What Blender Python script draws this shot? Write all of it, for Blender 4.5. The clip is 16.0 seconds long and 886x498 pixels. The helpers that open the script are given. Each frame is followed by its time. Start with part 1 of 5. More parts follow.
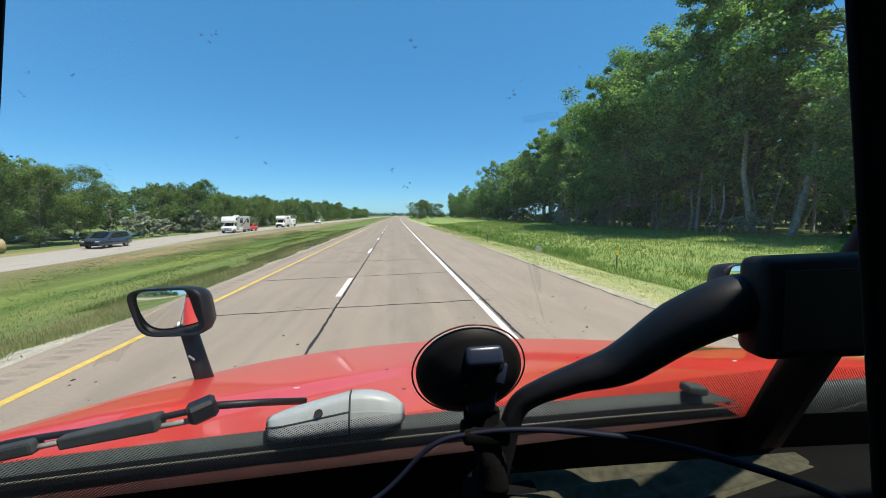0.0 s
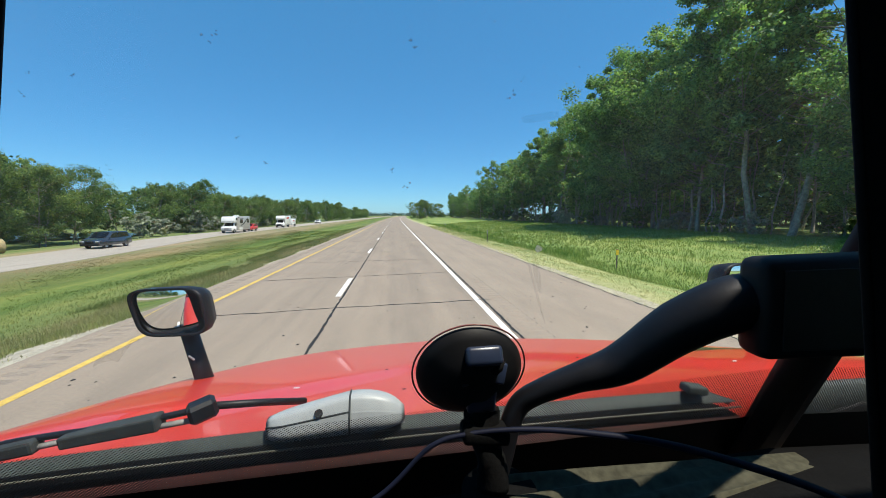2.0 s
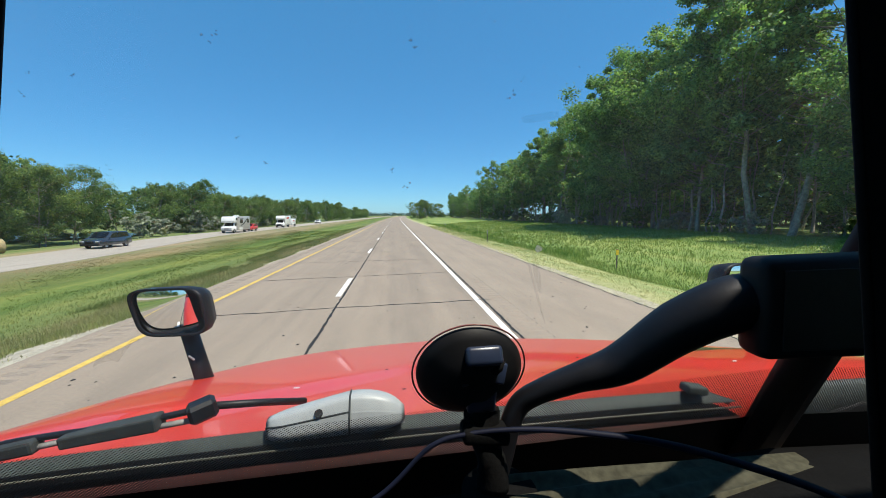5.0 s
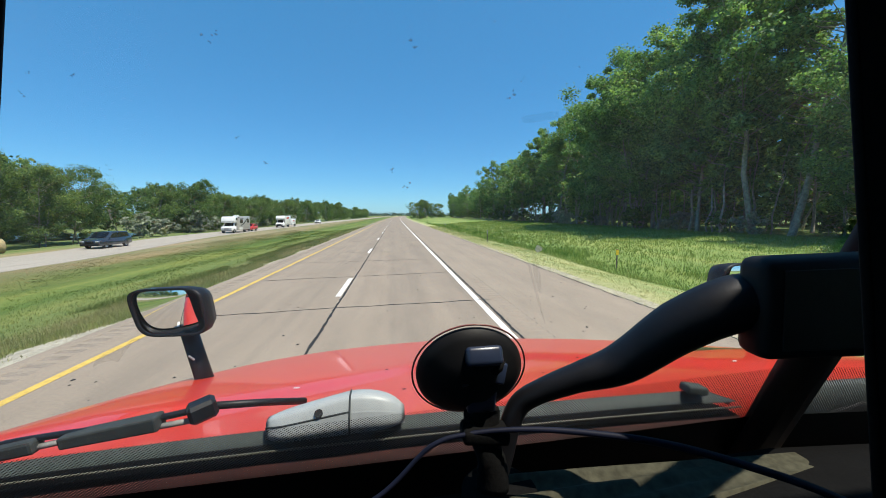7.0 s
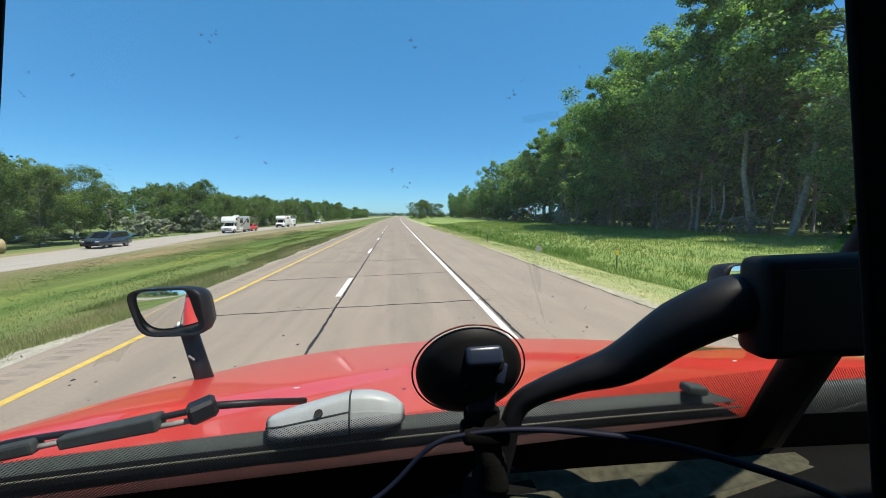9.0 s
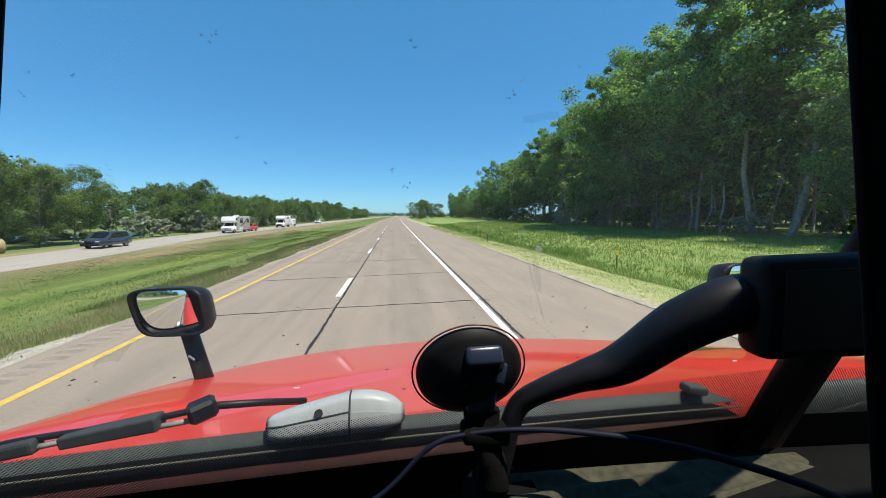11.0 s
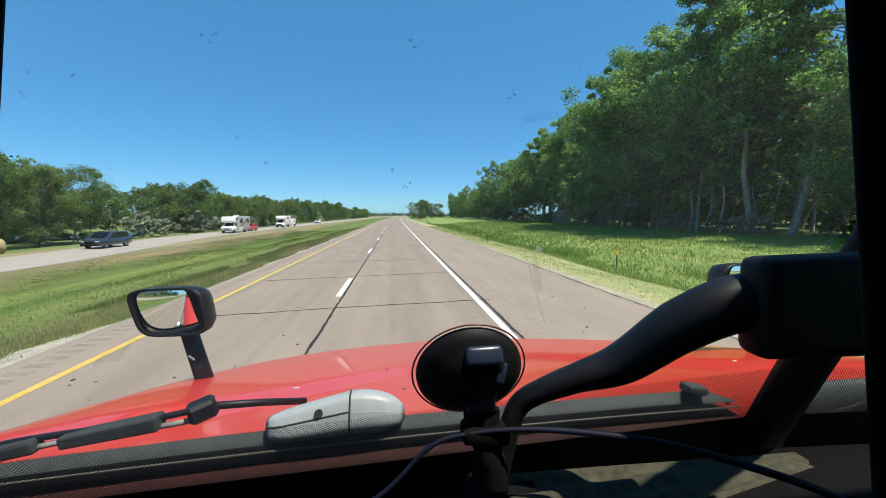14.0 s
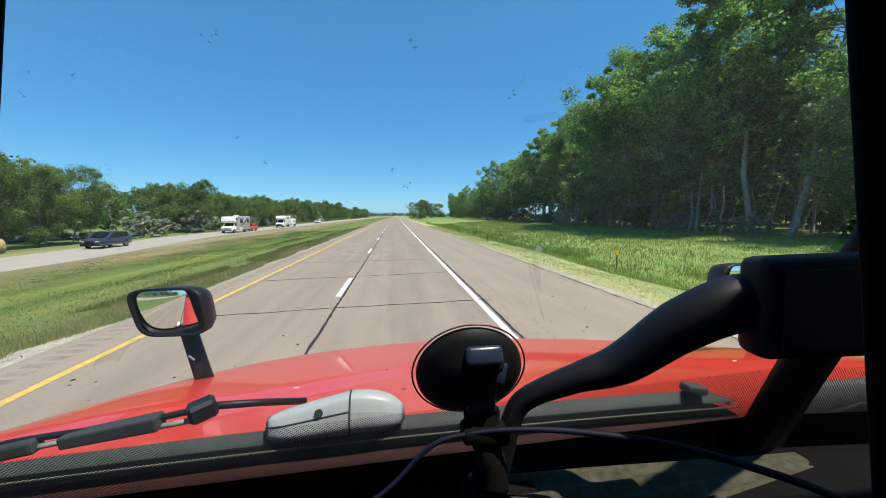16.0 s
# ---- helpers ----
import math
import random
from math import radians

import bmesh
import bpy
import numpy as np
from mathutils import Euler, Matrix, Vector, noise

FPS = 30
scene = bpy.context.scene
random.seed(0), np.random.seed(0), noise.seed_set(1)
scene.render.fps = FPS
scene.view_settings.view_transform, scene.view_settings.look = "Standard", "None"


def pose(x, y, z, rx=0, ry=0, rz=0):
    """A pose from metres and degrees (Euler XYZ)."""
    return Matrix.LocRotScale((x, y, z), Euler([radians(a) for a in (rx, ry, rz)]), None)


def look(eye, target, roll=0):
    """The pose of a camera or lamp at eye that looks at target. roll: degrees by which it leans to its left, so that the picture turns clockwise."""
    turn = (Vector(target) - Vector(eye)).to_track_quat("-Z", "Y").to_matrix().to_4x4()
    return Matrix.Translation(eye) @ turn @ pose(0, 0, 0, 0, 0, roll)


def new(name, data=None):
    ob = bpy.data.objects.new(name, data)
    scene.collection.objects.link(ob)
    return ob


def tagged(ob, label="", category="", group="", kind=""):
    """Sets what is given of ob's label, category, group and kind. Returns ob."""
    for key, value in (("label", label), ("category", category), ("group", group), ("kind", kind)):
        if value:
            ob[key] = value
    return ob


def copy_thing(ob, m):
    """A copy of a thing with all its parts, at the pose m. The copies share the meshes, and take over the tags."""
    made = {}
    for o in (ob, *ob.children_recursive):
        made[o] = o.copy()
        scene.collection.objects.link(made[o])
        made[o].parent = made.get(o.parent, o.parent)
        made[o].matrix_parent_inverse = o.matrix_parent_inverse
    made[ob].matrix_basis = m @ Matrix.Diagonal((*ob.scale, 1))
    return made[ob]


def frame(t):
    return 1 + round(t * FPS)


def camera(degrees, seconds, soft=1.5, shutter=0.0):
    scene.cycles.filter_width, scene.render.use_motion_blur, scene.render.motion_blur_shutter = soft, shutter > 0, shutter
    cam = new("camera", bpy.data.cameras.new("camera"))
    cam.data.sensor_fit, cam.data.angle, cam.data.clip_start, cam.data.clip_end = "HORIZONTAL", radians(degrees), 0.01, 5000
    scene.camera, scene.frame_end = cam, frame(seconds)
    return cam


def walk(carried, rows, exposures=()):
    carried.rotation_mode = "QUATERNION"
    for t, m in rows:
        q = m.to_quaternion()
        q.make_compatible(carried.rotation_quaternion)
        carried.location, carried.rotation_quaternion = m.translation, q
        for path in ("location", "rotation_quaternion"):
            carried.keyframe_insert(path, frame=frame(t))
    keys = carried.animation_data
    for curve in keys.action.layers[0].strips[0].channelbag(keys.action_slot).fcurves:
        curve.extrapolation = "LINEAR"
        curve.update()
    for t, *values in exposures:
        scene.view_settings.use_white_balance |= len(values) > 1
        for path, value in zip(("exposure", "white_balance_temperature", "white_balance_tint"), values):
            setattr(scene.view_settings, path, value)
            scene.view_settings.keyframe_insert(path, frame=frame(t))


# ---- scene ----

# ---------------------------------------------------------------- camera
# fixed on the dashboard of a truck that stands in the right lane
cam = camera(100.67, 16.0, soft=0.9)
walk(cam, [(0.0, pose(0, 0, 2.34, 84.7, 0, -7.4)), (16.0, pose(0, 0, 2.34, 84.7, 0, -7.4))],
     exposures=[(0.0, 0.38), (16.0, 0.38)])

# ---------------------------------------------------------------- sky and sun
SUN_ELEV, SUN_AZ = 67.0, 122.0        # degrees; azimuth clockwise from straight ahead
world = bpy.data.worlds.new("sky")
scene.world = world
world.use_nodes = True
wn = world.node_tree.nodes
sky = wn.new("ShaderNodeTexSky")
sky.sky_type = "NISHITA"
sky.sun_disc = False
sky.sun_elevation = radians(SUN_ELEV)
sky.sun_rotation = radians(SUN_AZ)
sky.altitude = 600
sky.air_density, sky.dust_density, sky.ozone_density = 0.85, 0.45, 1.5
wn["Background"].inputs["Strength"].default_value = 0.125
rich = wn.new("ShaderNodeHueSaturation")
rich.inputs["Saturation"].default_value = 1.2
world.node_tree.links.new(sky.outputs[0], rich.inputs["Color"])
cool = wn.new("ShaderNodeMix")
cool.data_type, cool.blend_type = "RGBA", "MULTIPLY"
cool.inputs[0].default_value = 1.0
cool.inputs[7].default_value = (0.72, 1.02, 1.14, 1)
world.node_tree.links.new(rich.outputs[0], cool.inputs[6])
even = wn.new("ShaderNodeMix")          # clear dry air: the blue reaches far down
even.data_type = "RGBA"
even.inputs[0].default_value = 0.5
even.inputs[7].default_value = (0.42, 2.12, 4.15, 1)
world.node_tree.links.new(cool.outputs[2], even.inputs[6])
world.node_tree.links.new(even.outputs[2], wn["Background"].inputs["Color"])
sun = new("sun", bpy.data.lights.new("sun", "SUN"))
sun.data.energy, sun.data.angle, sun.data.color = 5.0, radians(0.6), (1.0, 0.935, 0.81)
se, sa = radians(SUN_ELEV), radians(SUN_AZ)
sun_way = Vector((math.cos(se) * math.sin(sa), math.cos(se) * math.cos(sa), math.sin(se)))
sun.matrix_world = look(sun_way * 100, (0, 0, 0))

# ---------------------------------------------------------------- materials


def material(name):
    m = bpy.data.materials.new(name)
    m.use_nodes = True
    return m, m.node_tree.nodes, m.node_tree.links, m.node_tree.nodes["Principled BSDF"]


def noise_node(nodes, links, scale, detail=4.0, rough=0.55, coord="Object", stretch=None):
    tc = nodes.new("ShaderNodeTexCoord")
    n = nodes.new("ShaderNodeTexNoise")
    n.inputs["Scale"].default_value = scale
    n.inputs["Detail"].default_value = detail
    n.inputs["Roughness"].default_value = rough
    if stretch:
        mp = nodes.new("ShaderNodeMapping")
        mp.inputs["Scale"].default_value = stretch
        links.new(tc.outputs[coord], mp.inputs[0])
        links.new(mp.outputs[0], n.inputs["Vector"])
    else:
        links.new(tc.outputs[coord], n.inputs["Vector"])
    return n


def ramp(nodes, links, src, stops):
    r = nodes.new("ShaderNodeValToRGB")
    el = r.color_ramp.elements
    while len(el) < len(stops):
        el.new(0.5)
    for e, (p, c) in zip(el, stops):
        e.position = p
        e.color = (*c, 1) if len(c) == 3 else c
    links.new(src, r.inputs[0])
    return r


def mix_rgb(nodes, links, fac, a, b, mode="MIX"):
    mx = nodes.new("ShaderNodeMix")
    mx.data_type, mx.blend_type = "RGBA", mode
    for sock, v in ((mx.inputs[0], fac), (mx.inputs[6], a), (mx.inputs[7], b)):
        if isinstance(v, (int, float)):
            sock.default_value = v
        elif isinstance(v, tuple):
            sock.default_value = (*v, 1)
        else:
            links.new(v, sock)
    return mx.outputs[2]


def bump(nodes, links, height, target, strength=0.3, distance=0.01):
    b = nodes.new("ShaderNodeBump")
    b.inputs["Strength"].default_value, b.inputs["Distance"].default_value = strength, distance
    links.new(height, b.inputs["Height"])
    links.new(b.outputs[0], target.inputs["Normal"])


def plain(name, colour, rough=0.5, metal=0.0, vary=0.12, scale=30.0, relief=0.15, coat=0.0, dist=0.002, spec=0.5):
    m, nodes, links, p = material(name)
    n = noise_node(nodes, links, scale, 5)
    big = noise_node(nodes, links, scale * 0.13, 3)
    lo = tuple(c * (1 - vary) for c in colour)
    hi = tuple(min(1, c * (1 + vary)) for c in colour)
    a = ramp(nodes, links, n.outputs[0], [(0.3, lo), (0.7, hi)])
    b = ramp(nodes, links, big.outputs[0], [(0.3, (1 - vary,) * 3), (0.7, (1, 1, 1))])
    links.new(mix_rgb(nodes, links, 1.0, a.outputs[0], b.outputs[0], "MULTIPLY"), p.inputs["Base Color"])
    p.inputs["Roughness"].default_value, p.inputs["Metallic"].default_value = rough, metal
    p.inputs["Coat Weight"].default_value = coat
    p.inputs["Coat Roughness"].default_value = 0.05
    p.inputs["Specular IOR Level"].default_value = spec
    if relief:
        bump(nodes, links, n.outputs[0], p, relief, dist)
    return m


def road_material(name, tint, tyre):
    m, nodes, links, p = material(name)
    fine = noise_node(nodes, links, 24, 8, 0.8)
    mid = noise_node(nodes, links, 1.1, 5, 0.65, stretch=(1.0, 0.25, 1))
    streak = noise_node(nodes, links, 0.9, 4, 0.6, stretch=(1.6, 0.03, 1))
    a = ramp(nodes, links, fine.outputs[0], [(0.30, tuple(c * 0.55 for c in tint)), (0.44, tuple(c * 0.94 for c in tint)), (0.72, tuple(c * 1.22 for c in tint))])
    b = ramp(nodes, links, mid.outputs[0], [(0.32, (0.86, 0.85, 0.84)), (0.65, (1.04, 1.03, 1.02))])
    c = ramp(nodes, links, streak.outputs[0], [(0.35, (1 - tyre,) * 3), (0.6, (1.03, 1.02, 1.0))])
    col = mix_rgb(nodes, links, 1.0, a.outputs[0], b.outputs[0], "MULTIPLY")
    links.new(mix_rgb(nodes, links, 1.0, col, c.outputs[0], "MULTIPLY"), p.inputs["Base Color"])
    p.inputs["Roughness"].default_value = 0.88
    bump(nodes, links, fine.outputs[0], p, 0.5, 0.004)
    return m


BANDS = [(-39.0, (0.13, 0.17, 0.06)), (-36.0, (0.17, 0.2, 0.08)), (-33.0, (0.23, 0.205, 0.115)), (-26.0, (0.221, 0.197, 0.115)), (-22.6, (0.184, 0.168, 0.084)), (-21.0, (0.135, 0.149, 0.052)),
         (-18.4, (0.078, 0.121, 0.029)), (-16.6, (0.149, 0.192, 0.048)), (-14.8, (0.081, 0.129, 0.029)), (-12.6, (0.141, 0.185, 0.052)), (-9.6, (0.112, 0.144, 0.045)), (-7.6, (0.19, 0.205, 0.09)),
         (6.4, (0.36, 0.355, 0.2)), (7.6, (0.29, 0.32, 0.14)), (9.2, (0.27, 0.31, 0.125)), (10.0, (0.18, 0.245, 0.07)), (13.0, (0.13, 0.2, 0.048)), (18.0, (0.2, 0.265, 0.08)),
         (30.0, (0.17, 0.24, 0.065)), (42.0, (0.12, 0.17, 0.05))]
BAND_LO, BAND_HI = -45.0, 50.0


def verge_bands(nodes, links):
    """Strips mown at different times: tan at the far road, darker and paler greens between, drawn out along the road with ragged edges."""
    tc = nodes.new("ShaderNodeTexCoord")
    sep = nodes.new("ShaderNodeSeparateXYZ")
    links.new(tc.outputs["Object"], sep.inputs[0])
    wob = noise_node(nodes, links, 0.5, 5, 0.65, stretch=(1, 0.12, 1))
    mul = nodes.new("ShaderNodeMath")
    mul.operation, mul.inputs[1].default_value = "MULTIPLY_ADD", 4.4
    mul.inputs[2].default_value = -2.2
    links.new(wob.outputs[0], mul.inputs[0])
    add = nodes.new("ShaderNodeMath")
    add.operation = "ADD"
    links.new(sep.outputs[0], add.inputs[0])
    links.new(mul.outputs[0], add.inputs[1])
    rng_ = nodes.new("ShaderNodeMapRange")
    rng_.inputs[1].default_value, rng_.inputs[2].default_value = BAND_LO, BAND_HI
    links.new(add.outputs[0], rng_.inputs[0])
    return ramp(nodes, links, rng_.outputs[0], [((x - BAND_LO) / (BAND_HI - BAND_LO), c) for x, c in BANDS]).outputs[0]


def ground_material():
    m, nodes, links, p = material("grassland")
    fine = noise_node(nodes, links, 3.5, 8, 0.75)
    mid = noise_node(nodes, links, 0.45, 6, 0.65, stretch=(1, 0.10, 1))
    base = verge_bands(nodes, links)
    a = ramp(nodes, links, fine.outputs[0], [(0.3, (0.78, 0.80, 0.72)), (0.5, (1.0, 1.0, 1.0)), (0.72, (1.3, 1.22, 1.3))])
    b = ramp(nodes, links, mid.outputs[0], [(0.36, (0.75, 0.88, 0.7)), (0.5, (1.0, 1.0, 1.0)), (0.66, (1.35, 1.15, 1.2))])
    col = mix_rgb(nodes, links, 1.0, base, a.outputs[0], "MULTIPLY")
    links.new(mix_rgb(nodes, links, 1.0, col, b.outputs[0], "MULTIPLY"), p.inputs["Base Color"])
    p.inputs["Roughness"].default_value = 0.95
    p.inputs["Specular IOR Level"].default_value = 0.15
    bump(nodes, links, fine.outputs[0], p, 0.7, 0.05)
    return m


def leaf_material(name, dark, light, through_col, amount=0.35):
    m, nodes, links, p = material(name)
    geo = nodes.new("ShaderNodeNewGeometry")
    info = nodes.new("ShaderNodeObjectInfo")
    r = ramp(nodes, links, geo.outputs["Random Per Island"], [(0.0, dark), (0.55, tuple((a + b) / 2 for a, b in zip(dark, light))), (1.0, light)])
    t = ramp(nodes, links, info.outputs["Random"], [(0.0, (0.78, 0.85, 0.8)), (0.5, (1.0, 1.0, 1.0)), (1.0, (1.10, 1.04, 0.95))])
    col = mix_rgb(nodes, links, 1.0, r.outputs[0], t.outputs[0], "MULTIPLY")
    bough = noise_node(nodes, links, 0.55, 3, 0.6)
    w = ramp(nodes, links, bough.outputs[0], [(0.36, (0.66, 0.74, 0.78)), (0.5, (1.0, 1.0, 1.0)), (0.66, (1.28, 1.18, 0.9))])
    col = mix_rgb(nodes, links, 1.0, col, w.outputs[0], "MULTIPLY")
    links.new(col, p.inputs["Base Color"])
    p.inputs["Roughness"].default_value = 0.55
    p.inputs["Specular IOR Level"].default_value = 0.3
    tr = nodes.new("ShaderNodeBsdfTranslucent")
    links.new(mix_rgb(nodes, links, 1.0, col, through_col, "MULTIPLY"), tr.inputs["Color"])
    mx = nodes.new("ShaderNodeMixShader")
    mx.inputs[0].default_value = amount
    links.new(p.outputs[0], mx.inputs[1])
    links.new(tr.outputs[0], mx.inputs[2])
    links.new(mx.outputs[0], nodes["Material Output"].inputs["Surface"])
    return m


def grass_material(name, tint):
    """Blades that take the strip's colour, each a little lighter, darker or drier than its neighbours."""
    m, nodes, links, p = material(name)
    geo = nodes.new("ShaderNodeNewGeometry")
    r = ramp(nodes, links, geo.outputs["Random Per Island"], [(0.0, (0.80, 0.86, 0.70)), (0.5, (1.05, 1.03, 1.0)), (0.86, (1.35, 1.25, 1.2)), (1.0, (1.9, 1.55, 1.8))])
    patch = noise_node(nodes, links, 0.8, 4, 0.6, stretch=(1, 0.3, 1))
    t = ramp(nodes, links, patch.outputs[0], [(0.34, (0.58, 0.74, 0.52)), (0.50, (0.95, 0.98, 0.9)), (0.66, (1.40, 1.22, 1.35))])
    col = mix_rgb(nodes, links, 1.0, verge_bands(nodes, links), r.outputs[0], "MULTIPLY")
    col = mix_rgb(nodes, links, 1.0, col, t.outputs[0], "MULTIPLY")
    col = mix_rgb(nodes, links, 1.0, col, tint, "MULTIPLY")
    links.new(col, p.inputs["Base Color"])
    p.inputs["Roughness"].default_value = 0.7
    p.inputs["Specular IOR Level"].default_value = 0.2
    tr = nodes.new("ShaderNodeBsdfTranslucent")
    links.new(col, tr.inputs["Color"])
    mx = nodes.new("ShaderNodeMixShader")
    mx.inputs[0].default_value = 0.35
    links.new(p.outputs[0], mx.inputs[1])
    links.new(tr.outputs[0], mx.inputs[2])
    links.new(mx.outputs[0], nodes["Material Output"].inputs["Surface"])
    return m


def glass_material(name, tint=(1, 1, 1), gloss=0.05, dust=0.03):
    m, nodes, links, p = material(name)
    nodes.remove(p)
    tr = nodes.new("ShaderNodeBsdfTransparent")
    tr.inputs[0].default_value = (*tint, 1)
    gl = nodes.new("ShaderNodeBsdfGlossy")
    gl.inputs["Roughness"].default_value = 0.02
    fr = nodes.new("ShaderNodeFresnel")
    fr.inputs[0].default_value = 1.45
    mul = nodes.new("ShaderNodeMath")
    mul.operation = "MULTIPLY"
    mul.inputs[1].default_value = gloss
    links.new(fr.outputs[0], mul.inputs[0])
    mx = nodes.new("ShaderNodeMixShader")
    links.new(mul.outputs[0], mx.inputs[0])
    links.new(tr.outputs[0], mx.inputs[1])
    links.new(gl.outputs[0], mx.inputs[2])
    film = nodes.new("ShaderNodeBsdfTranslucent")
    film.inputs[0].default_value = (0.8, 0.8, 0.78, 1)
    wipe = noise_node(nodes, links, 9, 4, 0.6)
    amount = ramp(nodes, links, wipe.outputs[0], [(0.3, (dust * 0.6,) * 3), (0.7, (dust * 1.4,) * 3)])
    mz = nodes.new("ShaderNodeMixShader")
    links.new(amount.outputs[0], mz.inputs[0])
    links.new(mx.outputs[0], mz.inputs[1])
    links.new(film.outputs[0], mz.inputs[2])
    links.new(mz.outputs[0], nodes["Material Output"].inputs["Surface"])
    return m


def film_material(name, colour, cover):
    """A thin dried film that lets part of the light through."""
    m, nodes, links, p = material(name)
    p.inputs["Base Color"].default_value = (*colour, 1)
    p.inputs["Roughness"].default_value = 0.9
    grain = noise_node(nodes, links, 900, 3)
    a = ramp(nodes, links, grain.outputs[0], [(0.3, (cover * 0.5,) * 3), (0.7, (min(1, cover * 1.5),) * 3)])
    tr = nodes.new("ShaderNodeBsdfTransparent")
    mx = nodes.new("ShaderNodeMixShader")
    links.new(a.outputs[0], mx.inputs[0])
    links.new(tr.outputs[0], mx.inputs[1])
    links.new(p.outputs[0], mx.inputs[2])
    links.new(mx.outputs[0], nodes["Material Output"].inputs["Surface"])
    return m


def frit_material():
    """Black ceramic dots printed on the glass, growing together towards its lower edge (UV: metres along, 0 to 1 down)."""
    m, nodes, links, p = material("printed_dots")
    p.inputs["Base Color"].default_value = (0.012, 0.012, 0.013, 1)
    p.inputs["Roughness"].default_value = 0.6

    def op(kind, a, b=None):
        n = nodes.new("ShaderNodeMath")
        n.operation = kind
        for sock, v in zip(n.inputs, (a, b)):
            if v is None:
                continue
            if isinstance(v, (int, float)):
                sock.default_value = v
            else:
                links.new(v, sock)
        return n.outputs[0]

    uv = nodes.new("ShaderNodeUVMap")
    sep = nodes.new("ShaderNodeSeparateXYZ")
    links.new(uv.outputs[0], sep.inputs[0])
    u, v = sep.outputs[0], sep.outputs[1]
    pitch = 0.0031
    a = op("DIVIDE", u, pitch)
    b = op("DIVIDE", op("MULTIPLY", v, 0.068), pitch)

    def cell(shift):
        fx = op("SUBTRACT", op("FRACT", op("ADD", a, shift)), 0.5)
        fy = op("SUBTRACT", op("FRACT", op("ADD", b, shift)), 0.5)
        return op("SQRT", op("ADD", op("MULTIPLY", fx, fx), op("MULTIPLY", fy, fy)))
    d = op("MINIMUM", cell(0.0), cell(0.5))
    radius = op("ADD", 0.20, op("MULTIPLY", v, 0.17))
    solid = op("LESS_THAN", d, radius)
    tr = nodes.new("ShaderNodeBsdfTransparent")
    mx = nodes.new("ShaderNodeMixShader")
    links.new(solid, mx.inputs[0])
    links.new(tr.outputs[0], mx.inputs[1])
    links.new(p.outputs[0], mx.inputs[2])
    links.new(mx.outputs[0], nodes["Material Output"].inputs["Surface"])
    return m


M_ROAD = road_material("worn_pavement", (0.262, 0.215, 0.168), 0.14)
M_SHOULDER = road_material("shoulder_pavement", (0.272, 0.224, 0.175), 0.06)
M_CONCRETE = road_material("far_pavement", (0.34, 0.31, 0.27), 0.08)
M_GROUND = ground_material()
M_TAR = plain("crack_tar", (0.014, 0.013, 0.012), 0.8, vary=0.3, scale=20, relief=0.2)
M_YELLOW = plain("yellow_road_paint", (0.60, 0.41, 0.085), 0.7, vary=0.2, scale=14)
M_WHITE = plain("white_road_paint", (0.74, 0.72, 0.68), 0.7, vary=0.16, scale=14)
M_RED = plain("red_truck_paint", (0.55, 0.030, 0.012), 0.40, vary=0.05, scale=4, relief=0.0, coat=0.42)
M_RED.node_tree.nodes["Principled BSDF"].inputs["Coat Roughness"].default_value = 0.04
M_BLACK = plain("black_plastic", (0.006, 0.006, 0.007), 0.6, vary=0.25, scale=60, relief=0.2, spec=0.25)
M_SATIN = plain("satin_black_rubber", (0.007, 0.007, 0.009), 0.5, vary=0.2, scale=80, relief=0.15, spec=0.3)
M_GREYRUB = plain("weathered_grey_rubber", (0.028, 0.034, 0.034), 0.75, vary=0.25, scale=70, relief=0.4)
M_TEAL = plain("faded_teal_grey_rubber", (0.050, 0.062, 0.056), 0.7, vary=0.2, scale=60, relief=0.3)
M_STEEL = plain("dull_steel", (0.34, 0.34, 0.33), 0.4, metal=0.7, vary=0.15, scale=50)
M_SILVER = plain("silver_grey_plastic", (0.34, 0.365, 0.37), 0.45, vary=0.1, scale=40, relief=0.1)
M_DASH = plain("black_dash_vinyl", (0.005, 0.005, 0.005), 0.9, vary=0.3, scale=300, relief=0.5, dist=0.001, spec=0.1)
# dash vinyl lightened so the colour carries the sun patch
M_TAN = plain("dusty_sunlit_vinyl", (0.062, 0.060, 0.040), 0.9, vary=0.3, scale=120, relief=0.5, dist=0.001, spec=0.15)
M_NAVY = plain("navy_cable_jacket", (0.006, 0.008, 0.020), 0.6, vary=0.15, scale=90, spec=0.15)
M_BARK = plain("furrowed_bark", (0.37, 0.33, 0.255), 0.95, vary=0.4, scale=5, relief=0.8, dist=0.05)
# lightened to offset the wood's shaded side; the next darkened to offset full sun
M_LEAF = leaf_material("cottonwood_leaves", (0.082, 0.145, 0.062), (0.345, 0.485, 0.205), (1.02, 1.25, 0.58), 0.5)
M_LEAF_DARK = leaf_material("dark_green_leaves", (0.042, 0.085, 0.030), (0.24, 0.335, 0.115), (1.05, 1.25, 0.52), 0.45)
M_LEAF_GREY = leaf_material("grey_green_leaves", (0.17, 0.20, 0.14), (0.42, 0.45, 0.35), (1.0, 1.1, 0.7), 0.25)
M_GRASS = grass_material("mown_grass", (1.20, 1.12, 1.15))
M_TALL = grass_material("pale_tall_grass", (1.16, 1.10, 1.12))
M_LIME = grass_material("rank_green_weeds", (1.2, 1.3, 1.0))
M_WEED = grass_material("meadow_grass", (1.20, 1.2, 1.1))
M_GLASS = glass_material("windscreen_glass", (0.985, 0.995, 0.99), 0.2, 0.028)
M_MIRROR = plain("mirror_silver", (0.86, 0.87, 0.88), 0.02, metal=1.0, vary=0.0, relief=0.0)
